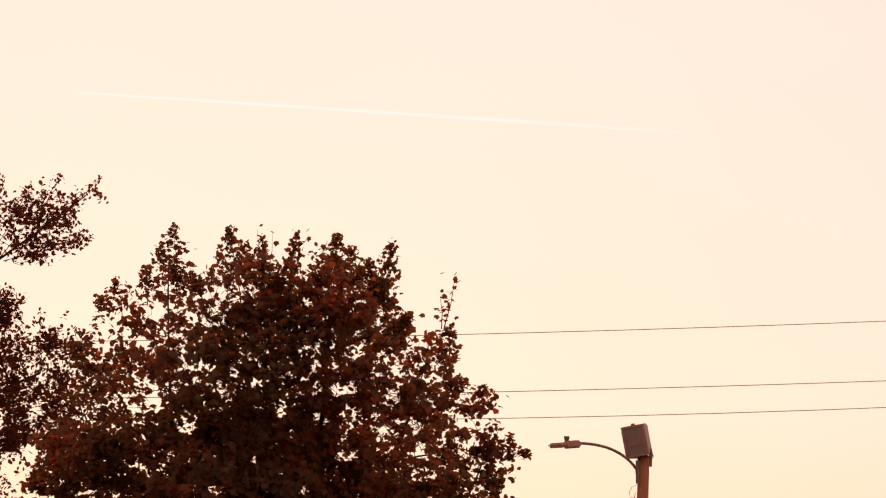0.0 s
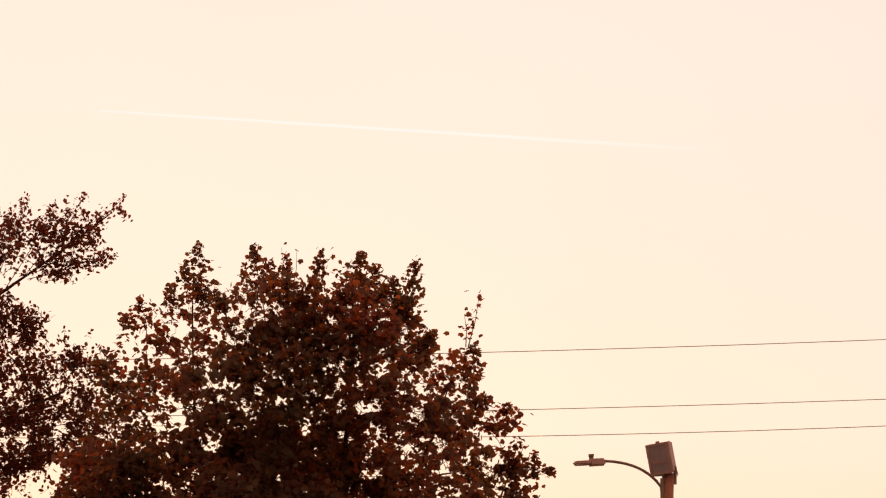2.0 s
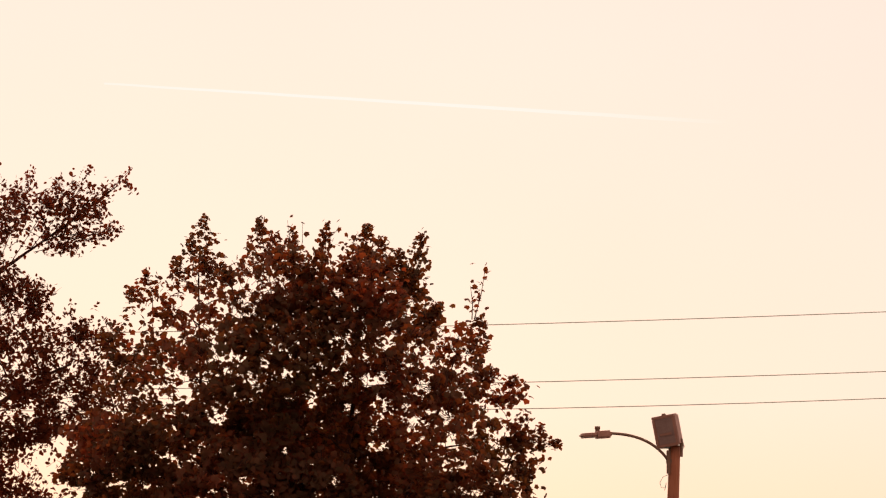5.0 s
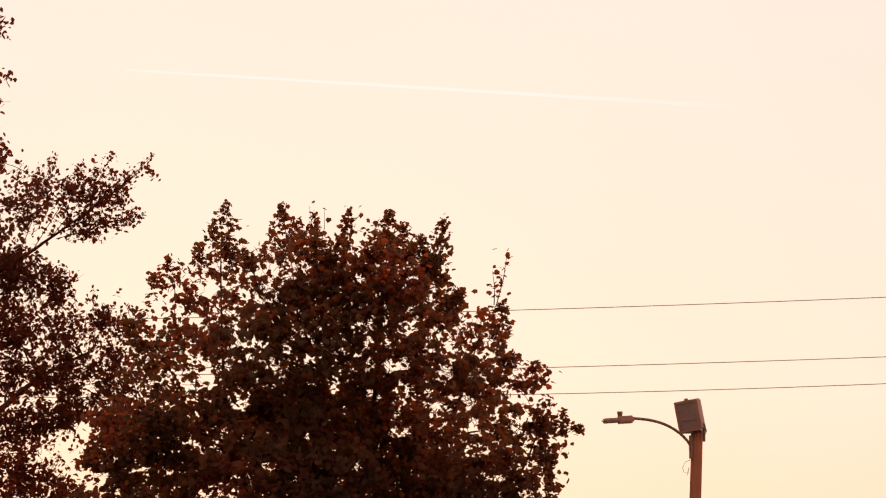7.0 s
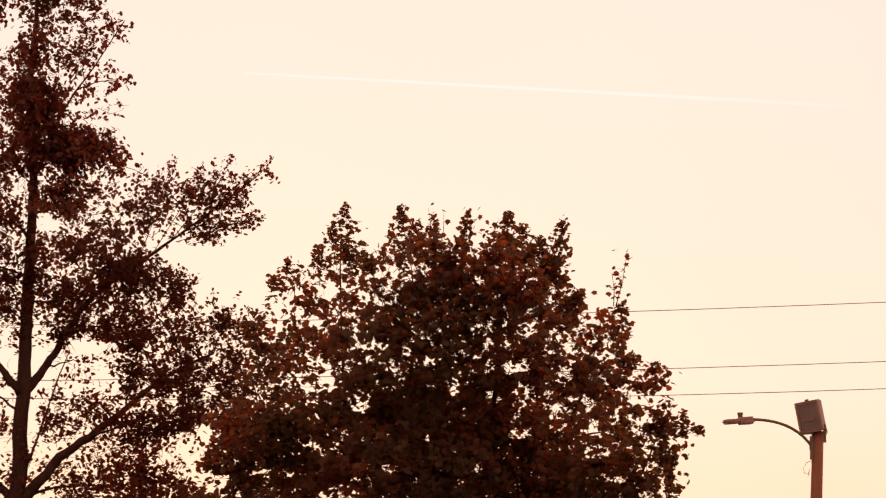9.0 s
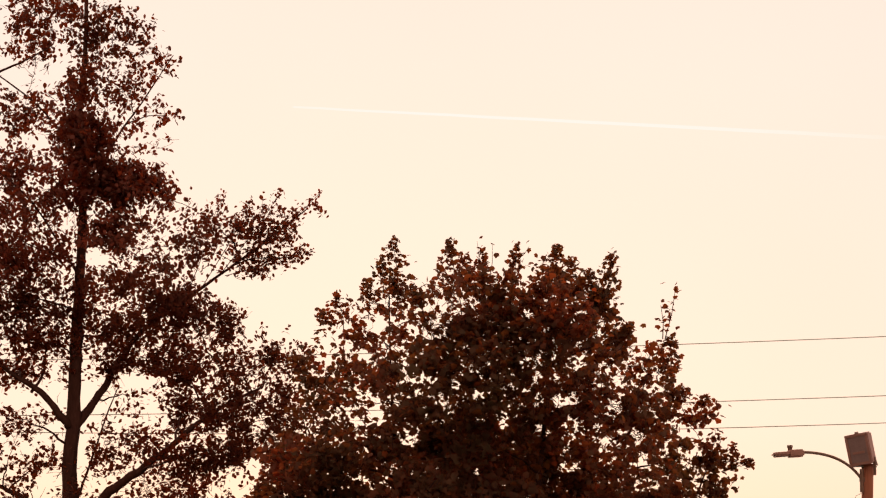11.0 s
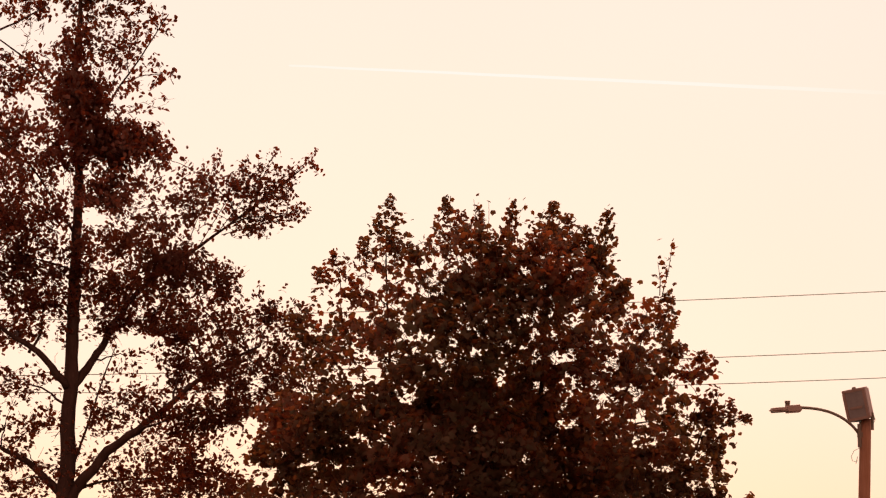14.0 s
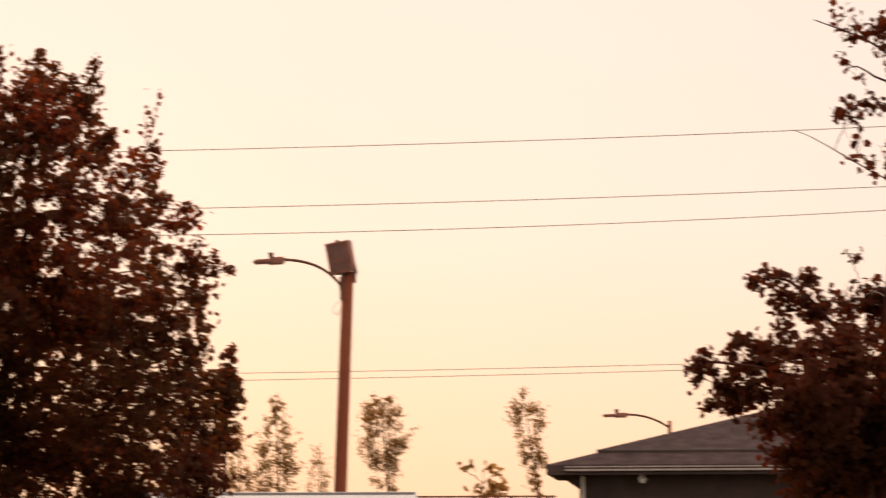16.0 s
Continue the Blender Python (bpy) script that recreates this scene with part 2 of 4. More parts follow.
class Tree:
    """A tree: trunk and limbs as given, boughs grown to masses of foliage, sprays of twigs and leaves in each mass."""

    def __init__(self, name, label, base, seed, leaf, shape, size, depth, category="tree", thick=1.8, clump=0.9, hollow=1.0, spray=0.34, layers=0.0):
        self.root = thing(name, base, label, category)
        self.rng = np.random.default_rng(seed)
        self.leaf, self.shape, self.size, self.depth, self.thick = leaf, shape, size, depth, thick
        self.clump, self.hollow, self.spray, self.layers = clump, hollow, spray, layers
        self.bones, self.twigs, self.places, self.sizes, self.openings, self.solids = [], [], [], [], [], []

    def limb(self, name, points, r0, r1, steps=7, sides=8):
        pts = [Vector(p) for p in points]
        fine = []
        for i in range(len(pts) - 1):
            p0, p1, p2, p3 = pts[max(i - 1, 0)], pts[i], pts[i + 1], pts[min(i + 2, len(pts) - 1)]
            for s in range(steps):
                t = s / steps
                fine.append(0.5 * (2 * p1 + (p2 - p0) * t + (2 * p0 - 5 * p1 + 4 * p2 - p3) * t * t + (3 * p1 - p0 - 3 * p2 + p3) * t ** 3))
        fine.append(pts[-1])
        n = len(fine)
        jit = [p + Vector(self.rng.normal(size=3) * 0.15 * (r0 + (r1 - r0) * i / n)) if 0 < i < n - 1 else p for i, p in enumerate(fine)]
        rad = [r0 + (r1 - r0) * (i / (n - 1)) ** 0.8 for i in range(n)]
        part(name, tube(jit, rad, sides, 0.25), BARK, self.root, smooth=True)
        self.bones += [(p, r) for p, r in zip(jit, rad)]

    def mass(self, at, rx, rz, dense=1.0, deep=None, spray=None, bough=True, up=0.25, fore=0.0):
        """A mass of foliage round at, rx wide and rz high (half sizes), shifted at random in depth."""
        rng = self.rng
        spray = spray or self.spray
        at = Vector(at)
        shift = rng.uniform(-1, 1) * (self.depth if deep is None else deep) - fore
        eye = Vector((0, 0, EYE))
        at = eye + (at - eye) * (1 + shift / at.y)
        ry = min(max(0.5 * (rx + rz), 0.3), 1.3)
        if bough and self.bones:
            start = min(self.bones, key=lambda b: (b[0] - at).length + 1.2 * max(0, b[0].z - at.z + 0.3))
            d = (at - start[0]).length
            mid = start[0].lerp(at, 0.5) + Vector((0, 0, 0.12 * d))
            r0 = min(start[1] * 0.7, 0.012 + 0.012 * d)
            pts = curve_points(start[0], mid, at, 7)
            pts = [p + Vector(rng.normal(size=3) * 0.02 * d) if 0 < i < 6 else p for i, p in enumerate(pts)]
            rad = [r0 + (0.008 - r0) * i / 6 for i in range(7)]
            part("bough", tube(pts, rad, 6, 0.2), BARK, self.root, smooth=True)
            self.bones += list(zip(pts[2:], rad[2:]))
        sprays = max(3, int(7.5 * rx * rz / (spray * spray) + 0.5))
        per = 3.14 * rx * rz * dense * self.thick / (0.4 * self.size ** 2) / sprays
        hollow = Vector(rng.uniform(0, 50, size=3))
        for _ in range(sprays):
            v = rng.normal(size=3)
            v *= rng.uniform(0, 1) ** (1 / 2.7) / np.linalg.norm(v)
            c = np.array(at) + v * np.array([rx, ry, rz])
            thin = 1.0 + self.clump * noise.noise(Vector(c) * 1.5 + hollow)
            out = np.array([v[0], v[1], v[2] + up])
            out /= np.linalg.norm(out) + 1e-6
            s = min(spray, 0.8 * min(rx, rz)) * rng.uniform(0.6, 1.3)
            n = rng.poisson(max(0.05, per * thin * rng.uniform(0.5, 1.5)))
            if n == 0:
                continue
            twigs = max(1, n // 5)
            tips = []
            a = c - out * s * 0.7
            for _ in range(twigs):
                tip = c + out * s * rng.uniform(0.0, 0.5) + rng.normal(size=3) * s * 0.45
                tips.append(tip)
                self.twigs.append(tube([a, (a + tip) / 2 + rng.normal(size=3) * 0.03, tip], [0.007, 0.005, 0.003], 3, cap=False))
            for i in range(n):
                tip = tips[i % twigs]
                f = rng.uniform(0.2, 1.1)
                self.places.append(a + (tip - a) * f + rng.normal(size=3) * self.size * 0.5)
                self.sizes.append(self.size * rng.uniform(0.65, 1.2))

    def shoot(self, a, b, leaves, r=0.012, spread=0.5):
        """A single long shoot with leaves along it."""
        a, b = Vector(a), Vector(b)
        part("shoot", tube([a, a.lerp(b, 0.5) + Vector((0.03, 0, 0)), b], [r, r * 0.7, r * 0.35], 5), BARK, self.root)
        for i in range(leaves):
            f = 0.25 + 0.76 * i / max(1, leaves - 1)
            self.places.append(np.array(a.lerp(b, f)) + self.rng.normal(size=3) * self.size * spread)
            self.sizes.append(self.size * self.rng.uniform(0.6, 1.0))

    def spire(self, a, b, w, leaves):
        """A leafy leader shoot that narrows to its tip."""
        a, b = Vector(a), Vector(b)
        part("leader", tube([a, a.lerp(b, 0.5) + Vector((0.05, 0.02, 0)), b], [0.01, 0.008, 0.004], 5), BARK, self.root)
        leaves = int(leaves * (0.15 / self.size) ** 2)
        for i in range(leaves):
            f = 0.1 + 0.92 * (i / leaves) ** 0.9
            off = np.clip(self.rng.normal(size=3), -1.5, 1.5) * w * (1.05 - f) + np.clip(self.rng.normal(size=3), -1.5, 1.5) * 0.05
            self.places.append(np.array(a.lerp(b, f)) + off)
            self.sizes.append(self.size * self.rng.uniform(0.6, 1.1) * (1.1 - 0.35 * f))

    def opening(self, x, z, rx, rz, keep):
        """A thin place between boughs, at (x, z) on the tree's own plane, where only a share of the leaves stands."""
        self.openings.append((x, z, rx, rz, keep))

    def solid(self, x, z, rx, rz, much=1.4):
        """A part of the crown, at (x, z) on the tree's own plane, with no hollows."""
        self.solids.append((x, z, rx, rz, much))

    def share(self, places, crowd=False):
        """The share of growth that stands at each place: thin in the openings and in uneven hollows between boughs."""
        y0 = self.root.location.y
        p = np.array(places)
        x, z = p[:, 0] * y0 / p[:, 1], EYE + (p[:, 2] - EYE) * y0 / p[:, 1]
        wave = np.array([noise.noise(Vector((a * 4.5, b * 0.4, c * 4.5))) for a, b, c in p])
        hollow = np.array([noise.noise(Vector((a * 1.3 + 7, b * 0.25, c * 1.9))) + 0.7 * noise.noise(Vector((a * 3.8, b * 0.5, c * 4.8 + 3))) for a, b, c in p])
        f = np.clip((hollow + 0.4) / 0.45, 0, 1)
        keep = self.hollow + (1 - self.hollow) * f * f * (3 - 2 * f)
        for ox, oz, rx, rz, k in self.solids:
            d = ((x - ox) / rx) ** 2 + ((z - oz) / rz) ** 2 + 0.6 * wave
            keep = np.maximum(keep, k * np.clip((1.4 - d) / 0.6, 0, 1))
        for ox, oz, rx, rz, k in self.openings:
            d = ((x - ox) / rx) ** 2 + ((z - oz) / rz) ** 2 + 0.9 * wave
            keep = np.minimum(keep, k + (1.5 - k) * np.clip((d - 0.8) / 0.7, 0, 1))
        if self.layers:                                   # leaves crowd no deeper than so many layers
            cell = 0.16
            i, j = ((x - x.min()) / cell).astype(int) + 1, ((z - z.min()) / cell).astype(int) + 1
            count = np.zeros((i.max() + 2, j.max() + 2))
            np.add.at(count, (i, j), 1)
            count = sum(np.roll(count, (a, b), (0, 1)) for a in (-1, 0, 1) for b in (-1, 0, 1)) / 9
            deep = count[i, j] * 0.3 * self.size ** 2 / cell ** 2
            across, up = np.abs(x - np.median(x)), np.maximum(z - np.median(z), 0)
            rim = np.hypot(across / np.percentile(across, 95), up / np.percentile(up, 95))
            few = self.layers * (1 - 0.4 * np.clip((rim - 0.55) / 0.5, 0, 1))
            keep = np.minimum(1, keep * few / deep) if crowd else keep
        return keep

    def done(self):
        tips = self.share([t[0][-1] for t in self.twigs])
        grown = [t for t, k in zip(self.twigs, tips) if self.rng.uniform() < 0.55 * min(k, 1)]
        part("twig_growth", joined(grown), BARK, self.root, "thin dark twigs", kind="stuff")
        stand = self.rng.uniform(size=len(self.places)) < self.share(self.places, True)
        places, sizes = np.array(self.places)[stand], np.array(self.sizes)[stand]
        base = np.array(self.root.location)
        heart = np.median(places, axis=0) - base
        ob = new("foliage", leaf_mesh("foliage", places - base, sizes, self.shape, self.leaf, self.rng, heart))
        ob.parent = self.root
        tagged(ob, kind="stuff")


# ---- ground ----
def ground():
    verts, faces = [], []
    rings = [0, 12, 30, 60, 90, 130, 200, 400, 900, 2200]
    sides = 48
    for r in rings[1:]:
        for k in range(sides):
            a = 2 * math.pi * k / sides
            p = Vector((r * math.cos(a), r * math.sin(a), 0))
            verts.append(p)
    verts.append(Vector((0, 0, 0)))
    c = len(verts) - 1
    for k in range(sides):
        faces.append((c, k, (k + 1) % sides))
    for i in range(len(rings) - 2):
        for k in range(sides):
            k2 = (k + 1) % sides
            faces.append((i * sides + k, (i + 1) * sides + k, (i + 1) * sides + k2, i * sides + k2))
    ob = new("ground", mesh_of("ground", verts, faces, GRASS))
    tagged(ob, "dry grass ground reaching the horizon", "ground", kind="structure")


ground()


# ---- the maple ----
maple = Tree("maple_tree", "broad maple tree with reddish brown autumn leaves", (1.128, 76, 0), 11, MAPLE_LEAF, MAPLE_SHAPE, 0.118, 2.4, thick=3.2, clump=0.4, hollow=0.32, spray=0.25, layers=5.2)
maple.limb("trunk", [(1.128, 76, 0), (1.196, 76, 0.785), (1.173, 76, 2.752)], 0.3, 0.22)
maple.limb("limb", [(1.173, 76, 2.752), (0.999, 77.1, 4.777), (0.7, 77.3, 7.037), (0.353, 77.2, 10.202)], 0.15, 0.007)
maple.limb("limb", [(1.173, 76, 2.752), (1.666, 76.7, 4.973), (1.975, 76.4, 7.178), (2.255, 76.5, 10.321)], 0.15, 0.007)
maple.limb("limb", [(1.225, 76, 2.532), (0.095, 76.3, 4.204), (-0.862, 75.9, 6.74), (-1.04, 76.1, 10.324)], 0.13, 0.007)
maple.limb("limb", [(1.225, 76, 2.532), (2.573, 77.5, 4.434), (3.536, 77.9, 6.811), (4.139, 77.9, 8.623)], 0.13, 0.007)
maple.limb("limb", [(1.199, 76, 2.313), (-0.711, 78.9, 3.734), (-2.295, 79.1, 5.711), (-2.846, 79.1, 7.909)], 0.12, 0.007)
maple.limb("limb", [(1.199, 76, 2.313), (3.228, 77.4, 3.637), (4.591, 77.1, 5.284), (5.294, 77.1, 6.731)], 0.12, 0.007)
# tops
maple.spire((-0.868, 76, 9.751), (-0.948, 75.8, 11.07), 0.34, 146)
maple.spire((-1.157, 76.2, 10.001), (-1.19, 76.1, 10.719), 0.2, 53)
maple.spire((-1.437, 76, 9.536), (-1.483, 76, 10.297), 0.24, 53)
maple.spire((-1.918, 76, 9.208), (-2.062, 75.9, 10.026), 0.3, 91)
maple.spire((-2.216, 76, 9.436), (-2.358, 76, 9.639), 0.2, 33)
maple.spire((0.246, 76, 9.958), (0.163, 76.2, 11.093), 0.3, 126)
maple.spire((0.535, 76, 9.954), (0.481, 76, 10.783), 0.26, 71)
maple.spire((0.802, 76, 9.95), (0.807, 76.1, 10.925), 0.22, 62)
maple.spire((1.289, 76, 9.831), (1.495, 75.9, 10.98), 0.2, 91)
maple.spire((2.068, 76, 9.931), (2.286, 76, 10.958), 0.34, 150)
maple.spire((2.513, 76, 9.925), (2.571, 76, 10.707), 0.3, 71)
maple.spire((3.119, 76, 9.692), (3.374, 76, 10.83), 0.26, 108)
maple.spire((2.901, 76, 9.919), (2.912, 76, 10.478), 0.26, 53)
maple.spire((3.38, 76, 8.796), (3.636, 76, 9.417), 0.26, 75)
maple.spire((4.349, 76, 8.448), (4.519, 76, 9.158), 0.24, 75)
maple.spire((4.848, 76, 7.44), (5.192, 76, 7.968), 0.24, 75)
maple.spire((5.497, 76, 6.709), (6.06, 76, 6.668), 0.16, 49)
maple.spire((5.329, 76, 6.656), (5.713, 76, 7.005), 0.2, 49)
maple.mass((-1.043, 76, 9.977), 0.442, 0.398, 1.34, 0.8)
maple.mass((-1.495, 76, 9.313), 0.497, 0.398, 1.12, 0.8)
maple.mass((0.462, 76, 10.29), 0.442, 0.331, 1.34, 0.6)
maple.mass((2.405, 76, 10.15), 0.552, 0.331, 1.57, 0.6)
maple.mass((3.133, 76, 9.804), 0.287, 0.398, 1.57, 0.5)
maple.mass((3.441, 76, 9.074), 0.265, 0.243, 2.35, 0.5)
# upper body
maple.mass((-0.216, 76, 9.518), 0.773, 0.663, 3.27)
maple.mass((0.953, 76, 9.668), 0.994, 0.729, 3.34)
maple.mass((2.171, 76, 9.483), 0.884, 0.729, 2.66)
maple.mass((2.938, 76, 8.914), 0.685, 0.663, 2.94)
maple.mass((-2.337, 76, 8.545), 0.619, 0.508, 0.95)
maple.mass((-1.452, 76, 8.366), 0.729, 0.619, 1.06)
maple.mass((4.04, 76, 8.508), 0.486, 0.398, 3.06)
maple.mass((4.475, 76, 8.112), 0.287, 0.376, 1.75, 0.6)
# middle
maple.mass((-0.512, 76, 8.185), 0.729, 0.729, 2.85)
maple.mass((0.711, 76, 8.39), 0.994, 0.773, 2.78)
maple.mass((1.921, 76, 7.816), 0.773, 0.729, 1.84)
maple.mass((2.919, 76, 7.912), 0.773, 0.729, 2.85)
maple.mass((3.799, 76, 7.566), 0.729, 0.663, 2.52)
maple.mass((4.963, 76, 7.638), 0.353, 0.331, 1.23, 0.6)
maple.mass((0.36, 76, 7.172), 0.994, 0.729, 2.66)
maple.mass((-1.08, 76, 7.083), 0.773, 0.619, 1.46)
maple.mass((1.572, 76, 6.822), 0.884, 0.663, 3.03)
maple.mass((2.897, 76, 6.692), 0.884, 0.685, 2.69)
maple.mass((4.445, 76, 6.669), 0.729, 0.574, 1.46)
maple.mass((5.245, 76, 6.824), 0.398, 0.331, 1.46, 0.6)
maple.mass((5.37, 76, 5.992), 0.309, 0.508, 2.67, 0.6)
maple.mass((-2.91, 76, 6.777), 0.574, 0.486, 2.02)
maple.mass((-2.083, 76, 6.543), 0.729, 0.619, 1.68)
# lower
maple.mass((-3.14, 76, 5.895), 0.486, 0.663, 4.22)
maple.mass((-2.095, 76, 5.438), 0.884, 0.729, 3.84)
maple.mass((-0.654, 76, 5.859), 1.104, 0.839, 4.22)
maple.mass((1.001, 76, 5.724), 1.215, 0.839, 4.42)
maple.mass((2.655, 76, 5.59), 1.104, 0.839, 4.03)
maple.mass((4.088, 76, 5.458), 0.884, 0.729, 3.26)
maple.mass((5.072, 76, 5.003), 0.464, 0.574, 3.07)
maple.mass((-3.427, 76, 4.796), 0.773, 0.729, 3.07)
maple.mass((-1.888, 76, 4.333), 1.104, 0.795, 3.38)
maple.mass((-0.123, 76, 4.417), 0.994, 0.663, 3.07)
maple.mass((1.534, 76, 4.613), 0.773, 0.574, 3.52)
maple.mass((3.182, 76, 4.259), 0.994, 0.773, 3.07)
maple.mass((4.72, 76, 4.017), 0.729, 0.729, 3.07)
maple.mass((-3.879, 76, 3.593), 0.884, 0.729, 3.84)
maple.mass((-2.122, 76, 3.128), 1.215, 0.839, 3.84)
maple.mass((-0.142, 76, 3.099), 1.215, 0.839, 3.84)
maple.mass((1.729, 76, 3.072), 1.215, 0.839, 3.84)
maple.mass((3.597, 76, 2.935), 1.215, 0.839, 3.84)
maple.mass((5.029, 76, 3.024), 0.729, 0.729, 3.84)
maple.mass((-4.11, 76, 2.39), 0.994, 0.663, 3.84)
maple.mass((-2.135, 76, 2.034), 1.325, 0.663, 3.84)
maple.mass((-0.158, 76, 2.005), 1.325, 0.663, 3.84)
maple.mass((1.82, 76, 1.976), 1.325, 0.663, 3.84)
maple.mass((3.687, 76, 1.949), 1.325, 0.663, 3.84)
maple.mass((5.273, 76, 4.119), 0.486, 0.663, 3.07, 0.5)
maple.mass((5.479, 76, 3.457), 0.442, 0.552, 3.38, 0.5)
maple.mass((-2.513, 76, 7.658), 0.508, 0.552, 0.90)
maple.mass((-3.433, 76, 4.135), 0.994, 0.884, 3.27, 0.5, fore=1.2)
# inner foliage
maple.mass((0.158, 76, 8.509), 1.657, 1.215, 0.58)
maple.mass((2.265, 76, 8.478), 1.657, 1.215, 0.58)
maple.mass((-1.403, 76, 7.864), 1.215, 1.215, 0.28)
maple.mass((-0.765, 76, 5.86), 2.43, 1.436, 0.90)
maple.mass((1.779, 76, 6.044), 2.43, 1.657, 0.71)
maple.mass((3.675, 76, 6.902), 1.325, 1.657, 0.58)
maple.mass((-1.89, 76, 4.113), 2.54, 1.546, 1.84)
maple.mass((1.411, 76, 3.845), 2.54, 1.436, 1.84)
maple.mass((3.729, 76, 4.031), 1.657, 1.436, 1.84)
maple.mass((0.83, 76, 8.945), 0.663, 0.552, 1.01, 0.5, fore=1.4)
maple.mass((2.275, 76, 9.035), 0.663, 0.663, 1.17, 0.5, fore=1.4)
maple.mass((4.814, 76, 5.834), 0.486, 0.619, 1.84, 0.4, fore=1.2)
maple.mass((0.464, 76, 6.728), 0.663, 0.663, 1.68, 0.5, fore=1.4)
maple.mass((-2.745, 76, 6.664), 0.773, 0.663, 1.12, 0.5, fore=1.4)
maple.mass((-0.959, 76, 7.858), 0.442, 0.663, 0.56, 0.5, fore=1.2)
maple.mass((-0.94, 76, 9.305), 0.442, 0.552, 0.56, 0.4, fore=1.2)
maple.mass((1.242, 76, 6.938), 1.657, 0.497, 0.75, 0.6)
maple.mass((-1.08, 76, 7.083), 1.215, 0.497, 0.50, 0.6)
maple.mass((2.466, 76, 7.364), 0.773, 0.552, 0.84, 0.5)
maple.mass((-2.089, 76, 5.99), 1.436, 0.663, 0.82, 0.6)
maple.mass((0.671, 76, 5.839), 1.767, 0.552, 0.71, 0.6)
maple.mass((3.655, 76, 5.906), 1.104, 0.663, 0.91, 0.6)
maple.mass((-1.956, 76, 7.872), 0.552, 0.552, 0.78, 0.5)
maple.mass((1.661, 76, 8.821), 0.497, 0.497, 1.17, 0.5)
maple.mass((0.311, 76, 7.617), 0.663, 0.442, 1.01, 0.5)
maple.shoot((4.385, 76, 9.116), (4.606, 76, 10.14), 26, spread=0.6)
maple.shoot((4.34, 76, 9.116), (4.31, 76, 9.787), 9)
maple.shoot((0.94, 76, 10.283), (1.007, 76, 11.011), 3, 0.009)
maple.shoot((0.74, 76, 10.286), (0.708, 76, 11.071), 3, 0.009)
maple.shoot((1.526, 76, 10.723), (1.73, 76, 10.966), 4, 0.009)
# parts with no hollows
maple.solid(1.29, 9.34, 1.21, 0.55)
maple.solid(2.40, 9.79, 0.99, 0.66)
maple.solid(0.85, 6.67, 1.66, 1.10)
maple.solid(-2.79, 6.56, 0.94, 0.61)
maple.solid(3.06, 5.90, 1.10, 0.44)
maple.solid(-2.02, 5.90, 1.66, 0.33)
maple.solid(-0.04, 8.89, 0.55, 0.44)
maple.solid(1.17, 3.39, 2.87, 0.77, 1.0)
maple.solid(2.05, 5.59, 1.77, 0.66, 1.2)
maple.solid(4.81, 4.26, 0.99, 1.21, 0.8)
maple.solid(1.72, 6.25, 1.21, 0.55, 1.3)
maple.solid(2.05, 2.95, 3.31, 0.50, 1.0)
# openings between the boughs
maple.opening(-1.28, 9.45, 0.24, 0.18, 0.013)
maple.opening(-0.98, 8.95, 0.20, 0.11, 0.098)
maple.opening(-1.48, 8.84, 0.17, 0.09, 0.2)
maple.opening(-2.31, 8.78, 0.20, 0.17, 0.033)
maple.opening(-2.47, 8.50, 0.22, 0.09, 0.13)
maple.opening(-0.37, 9.78, 0.39, 0.11, 0.23)
maple.opening(0.07, 9.84, 0.13, 0.15, 0.065)
maple.opening(0.35, 9.70, 0.09, 0.13, 0.16)
maple.opening(0.68, 9.84, 0.11, 0.13, 0.23)
maple.opening(-0.26, 9.28, 0.39, 0.15, 0.23)
maple.opening(0.51, 9.00, 0.09, 0.09, 0.2)
maple.opening(-0.59, 8.56, 0.28, 0.17, 0.33)
maple.opening(-0.20, 8.34, 0.24, 0.09, 0.26)
maple.opening(-1.47, 7.95, 0.33, 0.22, 0.26)
maple.opening(-1.31, 7.67, 0.20, 0.28, 0.052)
maple.opening(-1.53, 7.25, 0.22, 0.11, 0.26)
maple.opening(-2.85, 7.45, 0.33, 0.15, 0.033)
maple.opening(-0.64, 7.14, 0.24, 0.11, 0.13)
maple.opening(-0.09, 7.50, 0.13, 0.07, 0.26)
maple.opening(-0.48, 7.34, 0.07, 0.11, 0.26)
maple.opening(0.68, 8.00, 0.11, 0.11, 0.26)
maple.opening(0.24, 8.34, 0.11, 0.07, 0.26)
maple.opening(1.23, 7.61, 0.13, 0.17, 0.23)
maple.opening(1.29, 8.17, 0.22, 0.09, 0.33)
maple.opening(1.90, 8.34, 0.15, 0.15, 0.13)
maple.opening(1.73, 8.67, 0.28, 0.13, 0.33)
maple.opening(1.88, 7.95, 0.11, 0.17, 0.13)
maple.opening(1.95, 7.34, 0.15, 0.13, 0.2)
maple.opening(2.45, 7.95, 0.28, 0.15, 0.2)
maple.opening(3.40, 7.89, 0.17, 0.11, 0.098)
maple.opening(3.01, 8.11, 0.22, 0.15, 0.47)
maple.opening(2.56, 7.34, 0.20, 0.33, 0.29)
maple.opening(2.40, 6.95, 0.09, 0.11, 0.2)
maple.opening(2.45, 6.62, 0.22, 0.11, 0.26)
maple.opening(3.23, 7.06, 0.28, 0.17, 0.51)
maple.opening(2.73, 8.67, 0.13, 0.11, 0.47)
maple.opening(1.62, 9.67, 0.13, 0.13, 0.33)
maple.opening(3.18, 9.28, 0.17, 0.22, 0.47)
maple.opening(3.89, 7.20, 0.13, 0.07, 0.3)
